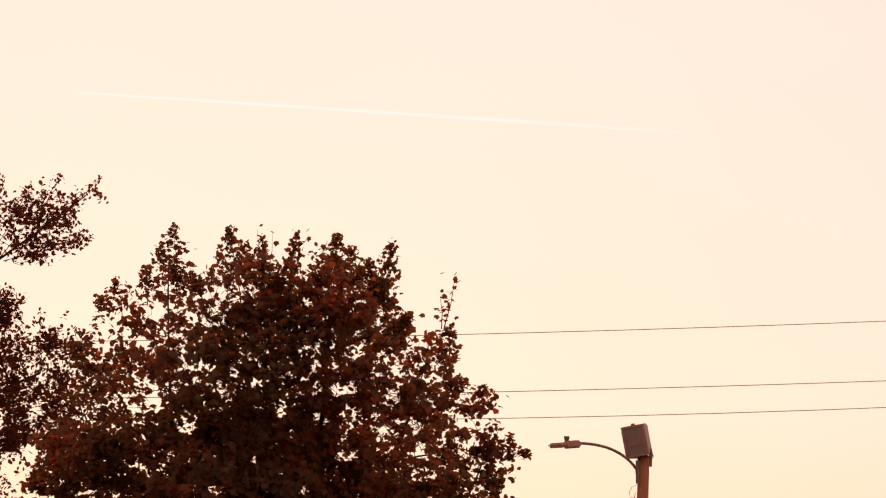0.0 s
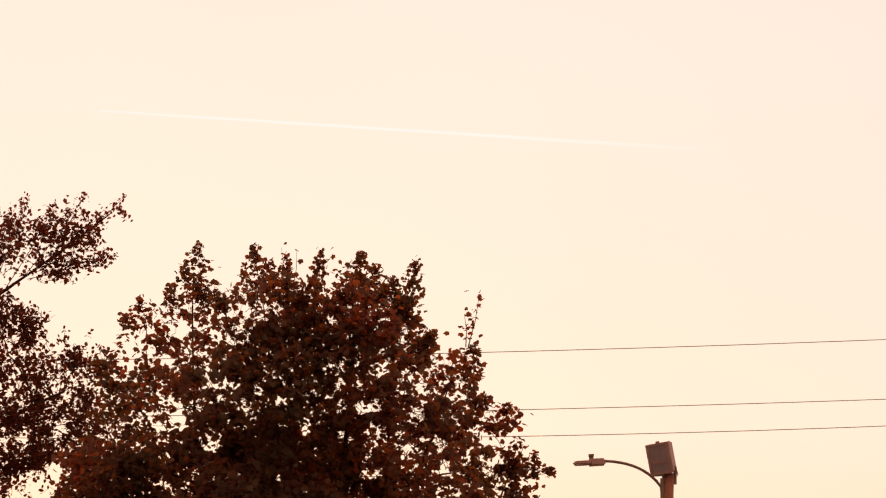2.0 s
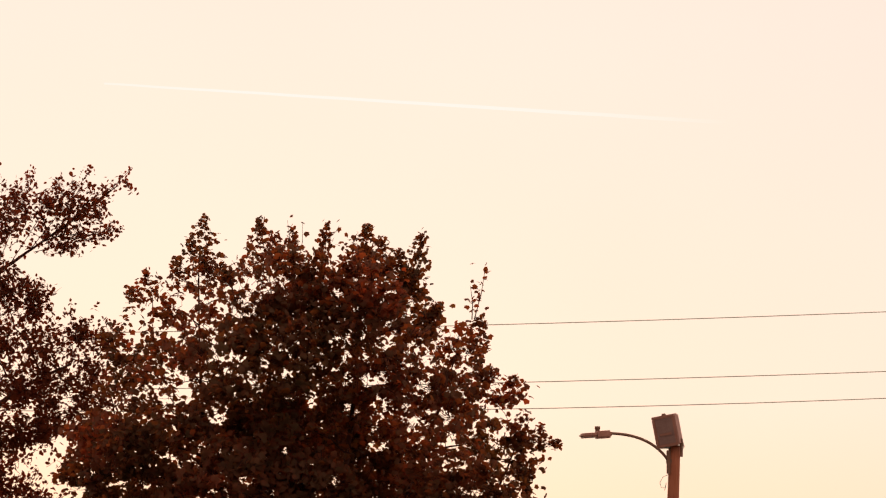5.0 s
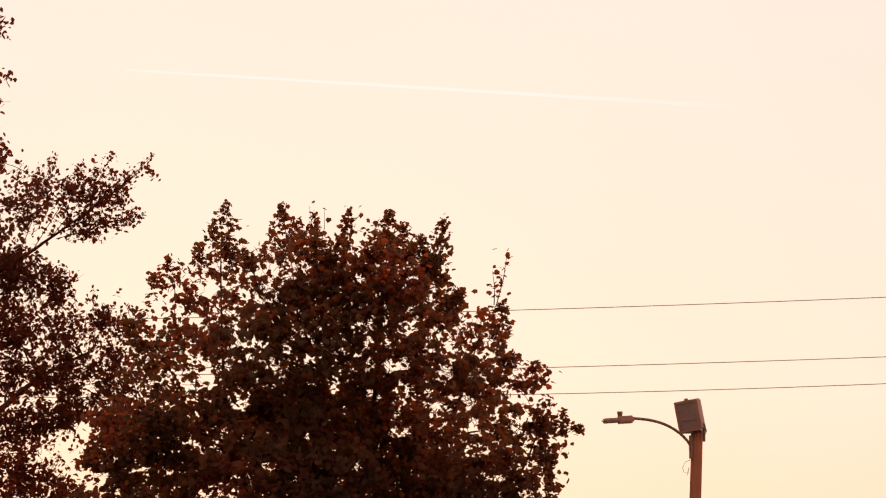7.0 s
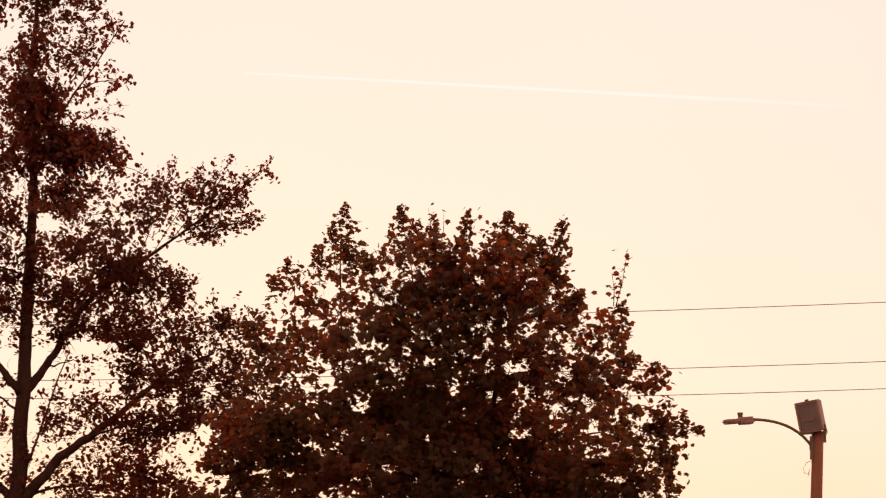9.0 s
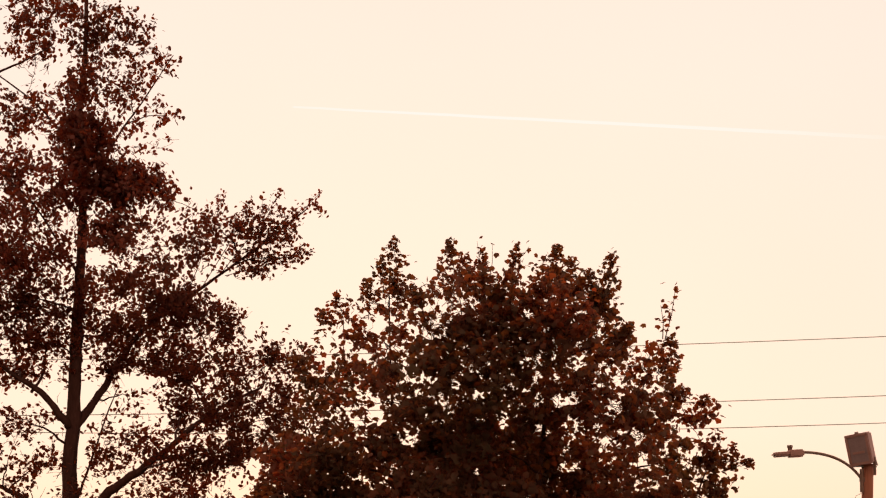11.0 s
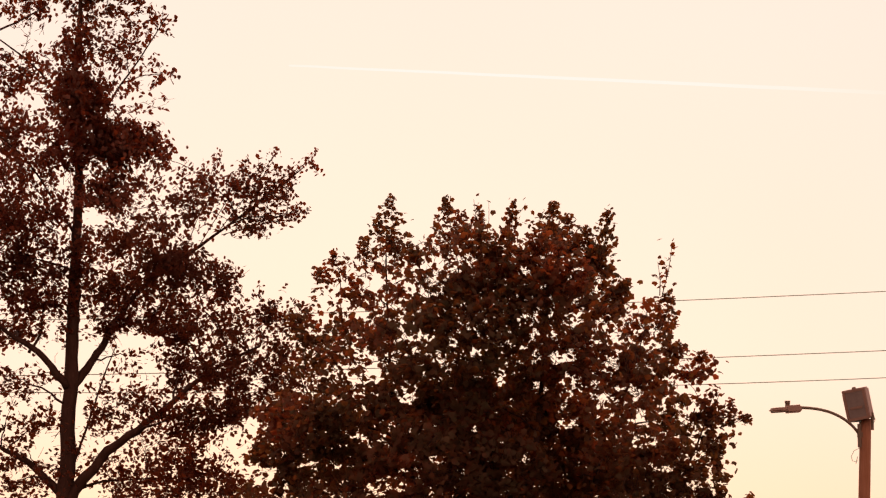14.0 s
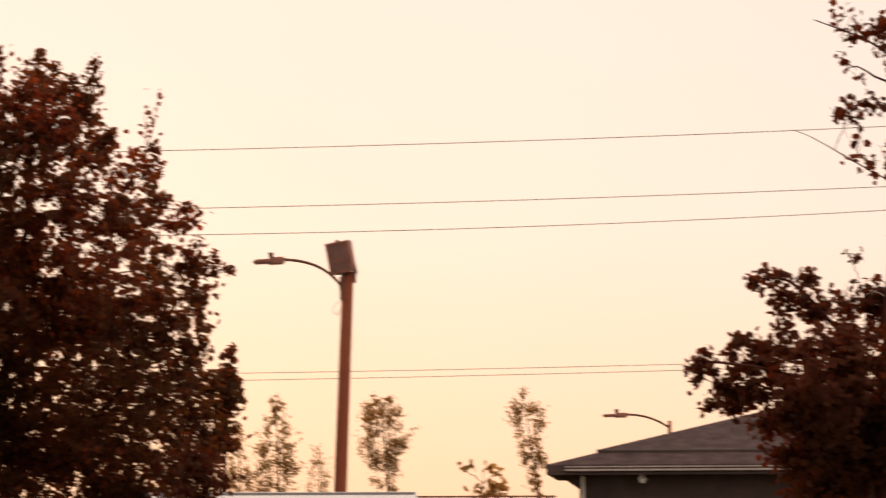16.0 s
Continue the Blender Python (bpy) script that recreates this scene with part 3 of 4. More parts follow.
maple.opening(4.00, 6.65, 0.10, 0.13, 0.019)
maple.opening(4.00, 6.34, 0.24, 0.11, 0.34)
maple.opening(3.94, 6.19, 0.28, 0.08, 0.21)
maple.opening(4.45, 6.95, 0.22, 0.11, 0.21)
maple.opening(3.95, 8.45, 0.17, 0.13, 0.38)
maple.opening(4.90, 7.73, 0.20, 0.20, 0.3)
maple.opening(4.89, 7.28, 0.28, 0.11, 0.033)
maple.opening(4.88, 5.95, 0.44, 0.09, 0.3)
maple.opening(4.38, 5.70, 0.20, 0.11, 0.34)
maple.opening(-1.58, 6.40, 0.20, 0.08, 0.23)
maple.opening(-0.64, 6.47, 0.09, 0.09, 0.23)
maple.opening(-2.29, 5.85, 0.50, 0.09, 0.26)
maple.opening(-0.64, 5.76, 0.20, 0.08, 0.26)
maple.opening(-0.09, 5.96, 0.33, 0.09, 0.33)
maple.opening(0.41, 5.71, 0.11, 0.07, 0.23)
maple.opening(-1.24, 5.46, 0.22, 0.11, 0.23)
maple.opening(1.68, 5.95, 0.11, 0.17, 0.33)
maple.opening(0.68, 6.51, 0.09, 0.11, 0.26)
maple.opening(-3.50, 5.68, 0.33, 0.24, 0.12)
maple.opening(1.39, 4.76, 0.33, 0.17, 0.03)
maple.opening(2.76, 4.98, 0.33, 0.13, 0.24)
maple.opening(0.73, 4.21, 0.11, 0.09, 0.08)
maple.opening(-0.91, 3.61, 0.50, 0.09, 0.25)
maple.opening(4.58, 3.27, 0.22, 0.13, 0.3)
maple.opening(2.10, 3.50, 0.24, 0.08, 0.2)
maple.opening(3.93, 6.70, 0.11, 0.22, 0.03)
maple.opening(-1.24, 5.37, 0.22, 0.11, 0.2)
maple.opening(5.58, 3.60, 0.17, 0.11, 0.3)
maple.opening(3.26, 4.04, 0.44, 0.08, 0.43)
maple.opening(-0.15, 4.71, 0.22, 0.09, 0.25)
maple.opening(4.70, 4.82, 0.17, 0.22, 0.43)
maple.opening(-0.76, 9.50, 0.94, 0.44, 0.42)
maple.opening(-2.03, 8.89, 0.66, 0.35, 0.42)
maple.opening(-1.69, 8.00, 0.39, 0.39, 0.5)
maple.opening(-1.26, 10.12, 0.33, 0.22, 0.5)
maple.opening(5.83, 5.81, 0.29, 0.66, 0.06)
maple.opening(5.47, 4.82, 0.15, 0.28, 0.43)
maple.done()

# ---- the tall tree behind it ----
pear = Tree("tall_tree", "tall dark tree with small sparse autumn leaves and an upright trunk", (-8.174, 84, 0), 5, PEAR_LEAF, OVAL_SHAPE, 0.12, 1.8, thick=3.1, clump=0.25, hollow=0.6, spray=0.2)
pear.limb("trunk", [(-8.174, 84, 0), (-8.162, 84, 2.768), (-8.09, 84, 5.438), (-7.992, 84, 8.372), (-7.898, 84, 10.34), (-7.828, 84, 12.194), (-7.89, 84, 14.807),
                    (-7.757, 84, 17.058), (-7.869, 84, 19.578)], 0.27, 0.02)
pear.limb("limb", [(-8.078, 84, 5.56), (-7.176, 83.8, 6.609), (-6.052, 83.5, 7.427), (-4.994, 83.2, 8.265), (-3.827, 83, 8.839)], 0.15, 0.02)
pear.limb("limb", [(-7.994, 84, 8.004), (-7.515, 84.3, 8.697), (-7.044, 84.6, 9.545), (-6.499, 84.8, 10.277), (-5.503, 84.8, 11.011), (-4.369, 84.6, 11.782), (-2.926, 84.4, 12.858)], 0.11, 0.012)
pear.limb("limb", [(-8.067, 84, 8.067), (-8.682, 83.7, 8.812), (-9.451, 83.5, 9.332), (-10.509, 83.2, 10.419)], 0.1, 0.02)
pear.limb("limb", [(-8.102, 84, 5.621), (-8.936, 84.3, 6.444), (-9.694, 84.5, 6.859), (-11.111, 85, 7.753)], 0.11, 0.02)
pear.limb("limb", [(-8.865, 83.7, 8.79), (-8.619, 83.7, 9.215), (-8.546, 83.6, 9.695)], 0.04, 0.015)
pear.limb("limb", [(-7.839, 84, 12.567), (-7.153, 84, 14.235), (-6.53, 84, 15.162), (-5.844, 84, 16.215)], 0.036, 0.01)
pear.limb("limb", [(-7.869, 84, 11.328), (-8.394, 84, 12.203), (-8.964, 83.6, 13.026), (-9.797, 83.4, 13.752)], 0.035, 0.012)
pear.limb("limb", [(-7.87, 84, 13.81), (-8.631, 84, 14.943), (-9.694, 83.6, 15.767), (-10.284, 83.4, 15.99)], 0.028, 0.01)
pear.limb("limb", [(-9.817, 83.6, 15.706), (-9.078, 83.6, 16.032), (-8.461, 83.6, 16.372)], 0.035, 0.012)
pear.limb("limb", [(-7.927, 84, 6.412), (-7.618, 84, 7.264), (-7.245, 84, 8.361), (-6.997, 84, 8.972)], 0.035, 0.01)
# the long side branch
pear.spire((-5.614, 84.6, 10.866), (-4.816, 84.4, 13.198), 0.42, 150)
pear.spire((-5.241, 84.6, 11.171), (-4.157, 84.3, 13.025), 0.42, 150)
pear.spire((-4.868, 84.6, 11.415), (-3.5, 84.3, 13.227), 0.4, 150)
pear.spire((-4.37, 84.6, 11.744), (-3.113, 84.4, 12.736), 0.34, 120)
pear.spire((-3.741, 84.5, 12.197), (-2.638, 84.4, 13.228), 0.22, 80)
pear.spire((-4.744, 84.6, 11.413), (-2.843, 84.2, 11.873), 0.3, 130)
pear.mass((-4.946, 84, 12.524), 0.391, 0.488, 0.5, 0.5)
pear.mass((-4.208, 84, 12.451), 0.562, 0.464, 0.4, 0.5)
pear.mass((-3.47, 84, 12.502), 0.488, 0.415, 0.35, 0.5)
pear.mass((-2.726, 84, 12.926), 0.146, 0.244, 0.4, 0.3)
pear.mass((-3.293, 84, 11.756), 0.488, 0.195, 0.4, 0.5)
pear.mass((-4.096, 84, 11.298), 0.439, 0.171, 0.4, 0.4)
pear.mass((-3.842, 84, 12.136), 0.977, 0.732, 0.35, 0.4)
pear.mass((-4.216, 84, 11.621), 0.562, 0.342, 0.4, 0.5)
pear.mass((-5.32, 84, 11.91), 0.562, 0.537, 0.9)
# upper crown
pear.mass((-5.976, 84, 14.879), 0.269, 0.22, 0.9, 0.3)
pear.mass((-6.092, 84, 16.031), 0.366, 0.415, 0.7, 0.5)
pear.mass((-6.775, 84, 15.541), 0.562, 0.562, 0.8)
pear.mass((-7.764, 84, 15.43), 0.562, 0.732, 1.2, 0.4, fore=0.6)
pear.mass((-7.769, 84, 14.431), 0.806, 0.562, 2.2, 0.4, fore=0.7)
pear.mass((-6.849, 84, 13.36), 0.928, 0.562, 3.2, 0.4, fore=0.6)
pear.mass((-8.143, 84, 13.379), 0.732, 0.562, 2.4, 0.4, fore=0.8)
pear.mass((-5.928, 84, 13.035), 0.269, 0.366, 1.2, 0.5)
pear.mass((-9.124, 84, 14.95), 0.562, 0.61, 1.0)
pear.mass((-9.251, 84, 13.706), 0.61, 0.732, 1.1)
pear.mass((-9.501, 84, 12.219), 0.732, 0.806, 1.1)
pear.mass((-9.259, 84, 10.978), 0.806, 0.806, 1.5)
pear.mass((-8.272, 84, 11.953), 0.732, 0.562, 0.7)
pear.mass((-7.04, 84, 12.307), 0.806, 0.488, 1.2)
pear.mass((-6.554, 84, 11.309), 0.806, 0.61, 1.3)
pear.mass((-8.031, 84, 10.836), 0.732, 0.562, 1.1, 0.4, fore=0.6)
pear.mass((-5.576, 84, 10.553), 0.806, 0.61, 1.5)
pear.mass((-4.657, 84, 10.354), 0.317, 0.562, 1.2, 0.6)
pear.mass((-7.052, 84, 10.205), 0.806, 0.562, 1.2)
pear.mass((-8.525, 84, 9.979), 0.928, 0.488, 1.3)
pear.mass((-5.83, 84, 9.447), 0.806, 0.537, 1.4)
pear.mass((-7.178, 84, 9.467), 0.61, 0.415, 0.9)
pear.mass((-8.875, 84, 15.822), 0.488, 0.488, 0.25)
pear.mass((-8.873, 84, 16.322), 0.732, 0.269, 1.0)
pear.mass((-7.263, 84, 16.675), 1.099, 0.732, 1.0)
pear.mass((-8.747, 84, 17.198), 0.977, 0.732, 1.0)
pear.mass((-7.751, 84, 18.315), 1.343, 0.855, 1.0)
pear.mass((-7.87, 84, 19.452), 0.855, 0.61, 0.9)
pear.mass((-10.482, 84, 15.595), 0.806, 0.977, 1.0)
pear.mass((-10.607, 84, 13.601), 0.855, 0.977, 1.1)
pear.mass((-10.609, 84, 11.368), 0.928, 0.977, 1.2)
pear.mass((-10.489, 84, 9.392), 0.928, 0.855, 1.0)
# lower crown
pear.mass((-4.421, 84, 9.304), 0.562, 0.562, 0.95)
pear.mass((-3.743, 84, 9.725), 0.366, 0.415, 0.8)
pear.mass((-3.071, 84, 9.468), 0.488, 0.439, 0.8)
pear.mass((-3.632, 84, 8.554), 0.684, 0.61, 0.65)
pear.mass((-4.736, 84, 8.325), 0.684, 0.61, 1.0)
pear.mass((-5.593, 84, 8.337), 0.562, 0.562, 0.8)
pear.mass((-6.453, 84, 7.859), 0.61, 0.562, 0.65)
pear.mass((-4.376, 84, 7.461), 0.562, 0.415, 1.2)
pear.mass((-5.417, 84, 7.354), 0.684, 0.488, 1.2)
pear.mass((-9.263, 84, 9.251), 0.732, 0.439, 1.0)
pear.mass((-9.266, 84, 8.268), 0.439, 0.415, 0.35)
pear.mass((-8.719, 84, 7.157), 0.488, 0.415, 0.5)
pear.mass((-7.31, 84, 7.749), 0.488, 0.562, 0.45)
pear.mass((-9.39, 84, 7.412), 0.269, 0.366, 0.5)
pear.mass((-5.976, 84, 6.017), 0.928, 0.562, 1.1)
pear.mass((-4.879, 84, 5.879), 0.732, 0.488, 1.0)
pear.mass((-7.075, 84, 6.033), 0.488, 0.488, 0.5)
pear.mass((-4.149, 84, 5.625), 0.488, 0.439, 1.0)
pear.mass((-9.15, 84, 6.064), 0.562, 0.488, 0.8)
pear.mass((-8.664, 84, 5.203), 0.977, 0.488, 0.9)
pear.mass((-6.47, 84, 5.171), 0.977, 0.562, 1.1)
pear.mass((-4.887, 84, 4.905), 0.928, 0.562, 0.7)
pear.mass((-10.369, 84, 7.426), 0.732, 0.732, 0.8)
pear.mass((-10.371, 84, 5.715), 0.855, 0.732, 0.8)
# inner foliage
pear.mass((-7.521, 84, 14.677), 1.709, 1.587, 0.3)
pear.mass((-8.517, 84, 12.205), 1.831, 1.953, 0.2)
pear.mass((-6.55, 84, 11.928), 1.465, 1.709, 0.4)
pear.mass((-5.704, 84, 9.815), 1.587, 1.343, 0.5)
pear.mass((-8.403, 84, 9.854), 1.831, 1.099, 0.35)
pear.mass((-4.366, 84, 8.565), 1.587, 1.465, 0.3)
pear.mass((-6.459, 84, 6.88), 1.831, 1.221, 0.4)
pear.mass((-5.613, 84, 5.646), 2.075, 0.732, 0.35)
pear.mass((-8.904, 84, 6.671), 1.343, 1.343, 0.3)
pear.mass((-3.144, 84, 8.302), 0.684, 0.61, 0.5)
pear.mass((-3.884, 84, 7.822), 0.61, 0.366, 0.5)
pear.mass((-4.753, 84, 6.305), 0.977, 0.439, 0.3)
pear.mass((-5.604, 84, 6.867), 0.732, 0.488, 0.5)
pear.mass((-8.531, 84, 8.38), 0.732, 0.61, 0.25)
pear.mass((-6.815, 84, 8.724), 0.732, 0.488, 0.25)
# dense clumps
pear.mass((-8.837, 84, 12.847), 0.671, 0.366, 0.7, 0.5)
pear.mass((-8.830, 84, 11.669), 0.671, 0.427, 0.7, 0.5)
pear.mass((-8.824, 84, 10.494), 0.610, 0.366, 0.45, 0.5)
pear.mass((-7.112, 84, 12.525), 0.488, 0.366, 0.5, 0.5)
pear.mass((-7.046, 84, 11.100), 0.549, 0.366, 0.5, 0.5)
pear.mass((-4.651, 84, 6.539), 0.732, 0.427, 0.55, 0.4)
pear.mass((-5.506, 84, 6.422), 0.610, 0.366, 0.6, 0.4)
pear.mass((-9.176, 84, 7.792), 0.366, 0.488, 0.4, 0.4)
pear.mass((-4.036, 84, 11.513), 0.391, 0.159, 0.6, 0.4)
pear.mass((-3.789, 84, 12.193), 0.269, 0.269, 0.5, 0.4)
pear.mass((-7.734, 84, 14.084), 0.671, 0.488, 1.3, 0.6, fore=0.5)
pear.mass((-6.930, 84, 13.393), 0.732, 0.488, 1.2, 0.6, fore=0.5)
pear.mass((-9.322, 84, 11.734), 0.391, 0.342, 1.2, 0.6, fore=0.5)
pear.mass((-6.062, 84, 10.661), 0.732, 0.391, 1.3, 0.6, fore=0.5)
pear.mass((-5.754, 84, 9.242), 0.549, 0.269, 1.3, 0.6, fore=0.5)
pear.mass((-4.712, 84, 7.395), 0.488, 0.342, 1.2, 0.6, fore=0.5)
pear.mass((-9.361, 84, 8.038), 0.305, 0.488, 0.5, 0.6, fore=0.5)
pear.shoot((-8.565, 84, 16.067), (-8.677, 84, 15.794), 1, 0.01)
# openings between the boughs
pear.opening(-8.85, 15.78, 0.63, 0.22, 0.03)
pear.opening(-8.78, 14.28, 0.27, 0.18, 0.15)
pear.opening(-8.66, 13.47, 0.37, 0.24, 0.2)
pear.opening(-6.07, 15.57, 0.39, 0.37, 0.35)
pear.opening(-6.75, 14.26, 0.31, 0.18, 0.25)
pear.opening(-7.60, 11.78, 0.43, 0.24, 0.1)
pear.opening(-8.03, 11.97, 0.18, 0.12, 0.4)
pear.opening(-6.80, 11.59, 0.22, 0.15, 0.2)
pear.opening(-6.56, 11.96, 0.24, 0.10, 0.3)
pear.opening(-6.07, 12.46, 0.31, 0.37, 0.45)
pear.opening(-4.90, 11.58, 0.49, 0.27, 0.35)
pear.opening(-4.40, 11.08, 0.85, 0.24, 0.02)
pear.opening(-8.52, 10.99, 0.61, 0.18, 0.5)
pear.opening(-7.35, 10.73, 0.18, 0.12, 0.3)
pear.opening(-8.82, 9.63, 0.49, 0.18, 0.6)
pear.opening(-8.45, 8.65, 0.31, 0.27, 0.03)
pear.opening(-9.18, 8.65, 0.37, 0.18, 0.1)
pear.opening(-9.30, 7.67, 0.31, 0.37, 0.1)
pear.opening(-7.65, 9.38, 0.24, 0.37, 0.4)
pear.opening(-7.83, 8.40, 0.12, 0.49, 0.1)
pear.opening(-6.55, 9.06, 0.49, 0.17, 0.02)
pear.opening(-7.22, 8.76, 0.12, 0.37, 0.15)
pear.opening(-6.24, 8.26, 0.31, 0.24, 0.25)
pear.opening(-7.83, 7.42, 0.15, 0.49, 0.05)
pear.opening(-8.50, 6.81, 0.31, 0.37, 0.1)
pear.opening(-7.34, 6.80, 0.31, 0.31, 0.3)
pear.opening(-4.65, 6.60, 0.55, 0.29, 0.25)
pear.opening(-4.29, 6.29, 0.37, 0.24, 0.2)
pear.opening(-9.04, 6.20, 0.37, 0.15, 0.1)
pear.opening(-7.55, 15.46, 0.22, 0.37, 0.45)
pear.opening(-6.94, 15.83, 0.31, 0.61, 0.55)
pear.opening(-6.50, 15.32, 0.37, 0.31, 0.4)
pear.done()

# ---- small tree and bush by the pole ----
small = Tree("young_tree", "slender young tree beside the maple", (6.244, 80.3, 0), 21, MAPLE_LEAF, MAPLE_SHAPE, 0.14, 0.3)
small.limb("trunk", [(6.244, 80.3, 0), (6.223, 80.3, 2.612), (6.248, 80.3, 3.894), (6.343, 80.3, 5.18)], 0.06, 0.01)
small.mass((6.331, 80.3, 5.063), 0.175, 0.233, 2.2, 0.2)
small.mass((6.225, 80.3, 4.595), 0.327, 0.327, 2.6, 0.3)
small.mass((6.108, 80.3, 4.07), 0.397, 0.397, 2.4, 0.3)
small.mass((6.189, 80.3, 3.486), 0.35, 0.397, 2.0, 0.3)
small.done()
bush = Tree("round_bush", "dense dark green rounded bush", (4.954, 71, 0), 22, BUSH_LEAF, OVAL_SHAPE, 0.13, 0.4, "bush")
bush.limb("stem", [(4.954, 71, 0), (4.955, 71, 1.366), (4.986, 71, 2.496)], 0.09, 0.02)
bush.mass((4.956, 71, 2.857), 0.578, 0.413, 2.6)
bush.mass((4.904, 71, 2.291), 0.743, 0.475, 2.6)
bush.mass((5.007, 71, 1.571), 0.784, 0.619, 2.6)
bush.mass((4.955, 71, 0.853), 0.619, 0.516, 2.2)
bush.done()

# ---- tree in front of the house ----
near = Tree("leafy_tree", "dark leafy tree overhanging the house roof", (14.495, 58, 0), 31, BUSH_LEAF, MAPLE_SHAPE, 0.105, 1.0, thick=3.2, hollow=0.55)
near.limb("trunk", [(14.495, 58, 0), (14.52, 58, 1.867), (14.587, 58, 3.59), (14.746, 58, 5.495), (14.957, 58, 7.933), (15.16, 58, 9.686)], 0.2, 0.03)
near.limb("limb", [(14.543, 58, 2.297), (13.738, 57.6, 3.32), (12.826, 57.4, 3.911), (11.66, 57.2, 4.072)], 0.08, 0.012)
near.limb("limb", [(14.598, 58, 3.763), (13.849, 58, 4.626), (13.152, 58, 5.316), (12.537, 58, 5.357)], 0.06, 0.01)
near.limb("limb", [(14.853, 58, 6.799), (14.147, 58, 7.185), (13.532, 58, 7.528), (13.197, 58, 7.656)], 0.016, 0.004)
near.limb("limb", [(15.054, 58, 8.458), (14.526, 58, 8.977), (13.554, 58, 9.359)], 0.03, 0.008)
near.mass((14.484, 58, 9.152), 0.421, 0.303, 0.54, 0.4)
near.mass((13.995, 58, 9.189), 0.236, 0.253, 0.54, 0.3)
near.mass((14.077, 58, 8.623), 0.253, 0.202, 0.24, 0.3)
near.mass((14.515, 58, 8.103), 0.337, 0.421, 0.24, 0.3)
near.mass((14.067, 58, 7.838), 0.303, 0.303, 0.18, 0.3)
near.mass((14.325, 58, 7.23), 0.421, 0.287, 0.30, 0.3)
near.mass((13.197, 58, 5.402), 0.371, 0.169, 1.0, 0.4)
near.mass((12.625, 58, 5.314), 0.202, 0.118, 1.0, 0.3)
near.mass((13.5, 58, 4.885), 0.421, 0.287, 0.8, 0.5)
near.mass((14.297, 58, 5.06), 0.421, 0.421, 1.0, 0.5)
near.mass((14.111, 58, 5.7), 0.101, 0.084, 1.0, 0.2)
near.mass((11.823, 58, 4.064), 0.303, 0.253, 1.1, 0.5)
near.mass((12.256, 58, 3.677), 0.421, 0.337, 1.0, 0.5)
near.mass((12.166, 58, 3.488), 0.388, 0.219, 0.7, 0.4)
near.mass((12.694, 58, 3.677), 0.421, 0.337, 1.0, 0.4)
near.mass((11.604, 58, 4.021), 0.118, 0.169, 0.7, 0.2)
near.mass((12.655, 58, 4.107), 0.388, 0.287, 0.9, 0.5)
near.mass((13.316, 58, 4.28), 0.506, 0.371, 1.2, 0.6, fore=0.5)
near.mass((14.11, 58, 4.281), 0.59, 0.506, 1.2, 0.6, fore=0.5)
near.mass((13.221, 58, 3.677), 0.506, 0.371, 2.0, 0.6, fore=0.5)
near.mass((14.011, 58, 3.418), 0.759, 0.556, 2.4, 0.6, fore=0.5)
near.mass((13.695, 58, 2.816), 0.523, 0.506, 2.2, 0.6, fore=0.5)
near.mass((14.263, 58, 2.47), 0.759, 0.641, 2.4, 0.6, fore=0.5)
near.mass((13.642, 58, 2.129), 0.506, 0.506, 1.6, 0.6, fore=0.5)
near.mass((15.269, 58, 4.802), 0.674, 0.759, 1.6)
near.mass((12.907, 58, 5.418), 0.388, 0.135, 0.7, 0.3)
near.mass((13.017, 58, 5.013), 0.379, 0.287, 0.55, 0.4)
near.mass((12.35, 58, 4.296), 0.421, 0.219, 0.5, 0.3)
near.mass((15.424, 58, 3.244), 0.759, 0.759, 1.8)
near.mass((15.298, 58, 6.802), 0.674, 0.759, 1.0)
near.mass((15.413, 58, 8.637), 0.674, 0.674, 1.0)
near.mass((13.129, 58, 3.289), 0.590, 0.337, 1.8, 0.5, fore=0.4)
near.mass((13.385, 58, 2.687), 0.632, 0.379, 1.8, 0.5, fore=0.4)
near.mass((14.019, 58, 4.021), 0.506, 0.464, 1.8, 0.5, fore=0.4)
near.mass((14.275, 58, 3.374), 0.506, 0.548, 1.8, 0.5, fore=0.4)
near.mass((13.996, 58, 2.213), 0.759, 0.337, 1.6, 0.5, fore=0.4)
near.done()


# ---- far trees ----
def far_tree(foot, top, outline, seed, dense=0.45):
    """A tall narrow poplar far off: an upright trunk, steep boughs and thin foliage; outline gives half widths by height."""
    foot, top = Vector(foot), Vector(top)
    t = Tree("poplar_tree", "tall narrow distant poplar, thin yellowing leaves with distance haze in their colour", foot, seed, FAR_LEAF, OVAL_SHAPE, 0.13, 0.4, thick=3.6, clump=1.0, hollow=0.5)
    tagged(t.root, group="distant poplars")
    h = top.z
    t.limb("trunk", [foot, foot.lerp(top, 0.5) + Vector((0.1, 0, 0)), top - Vector((0, 0, 0.3))], 0.08, 0.015)
    for i in range(13):
        f = 0.3 + 0.67 * i / 12
        w = 1.15 * float(np.interp(f, [q[0] for q in outline], [q[1] for q in outline]))
        for side in (-0.45, 0.45):
            c = foot.lerp(top, f) + Vector(((side + t.rng.uniform(-0.2, 0.2)) * w, 0, 0))
            t.mass(c, max(0.16, w * 0.55), h * 0.06, dense * t.rng.uniform(0.5, 1.4), spray=0.4, up=1.2)
    t.done()


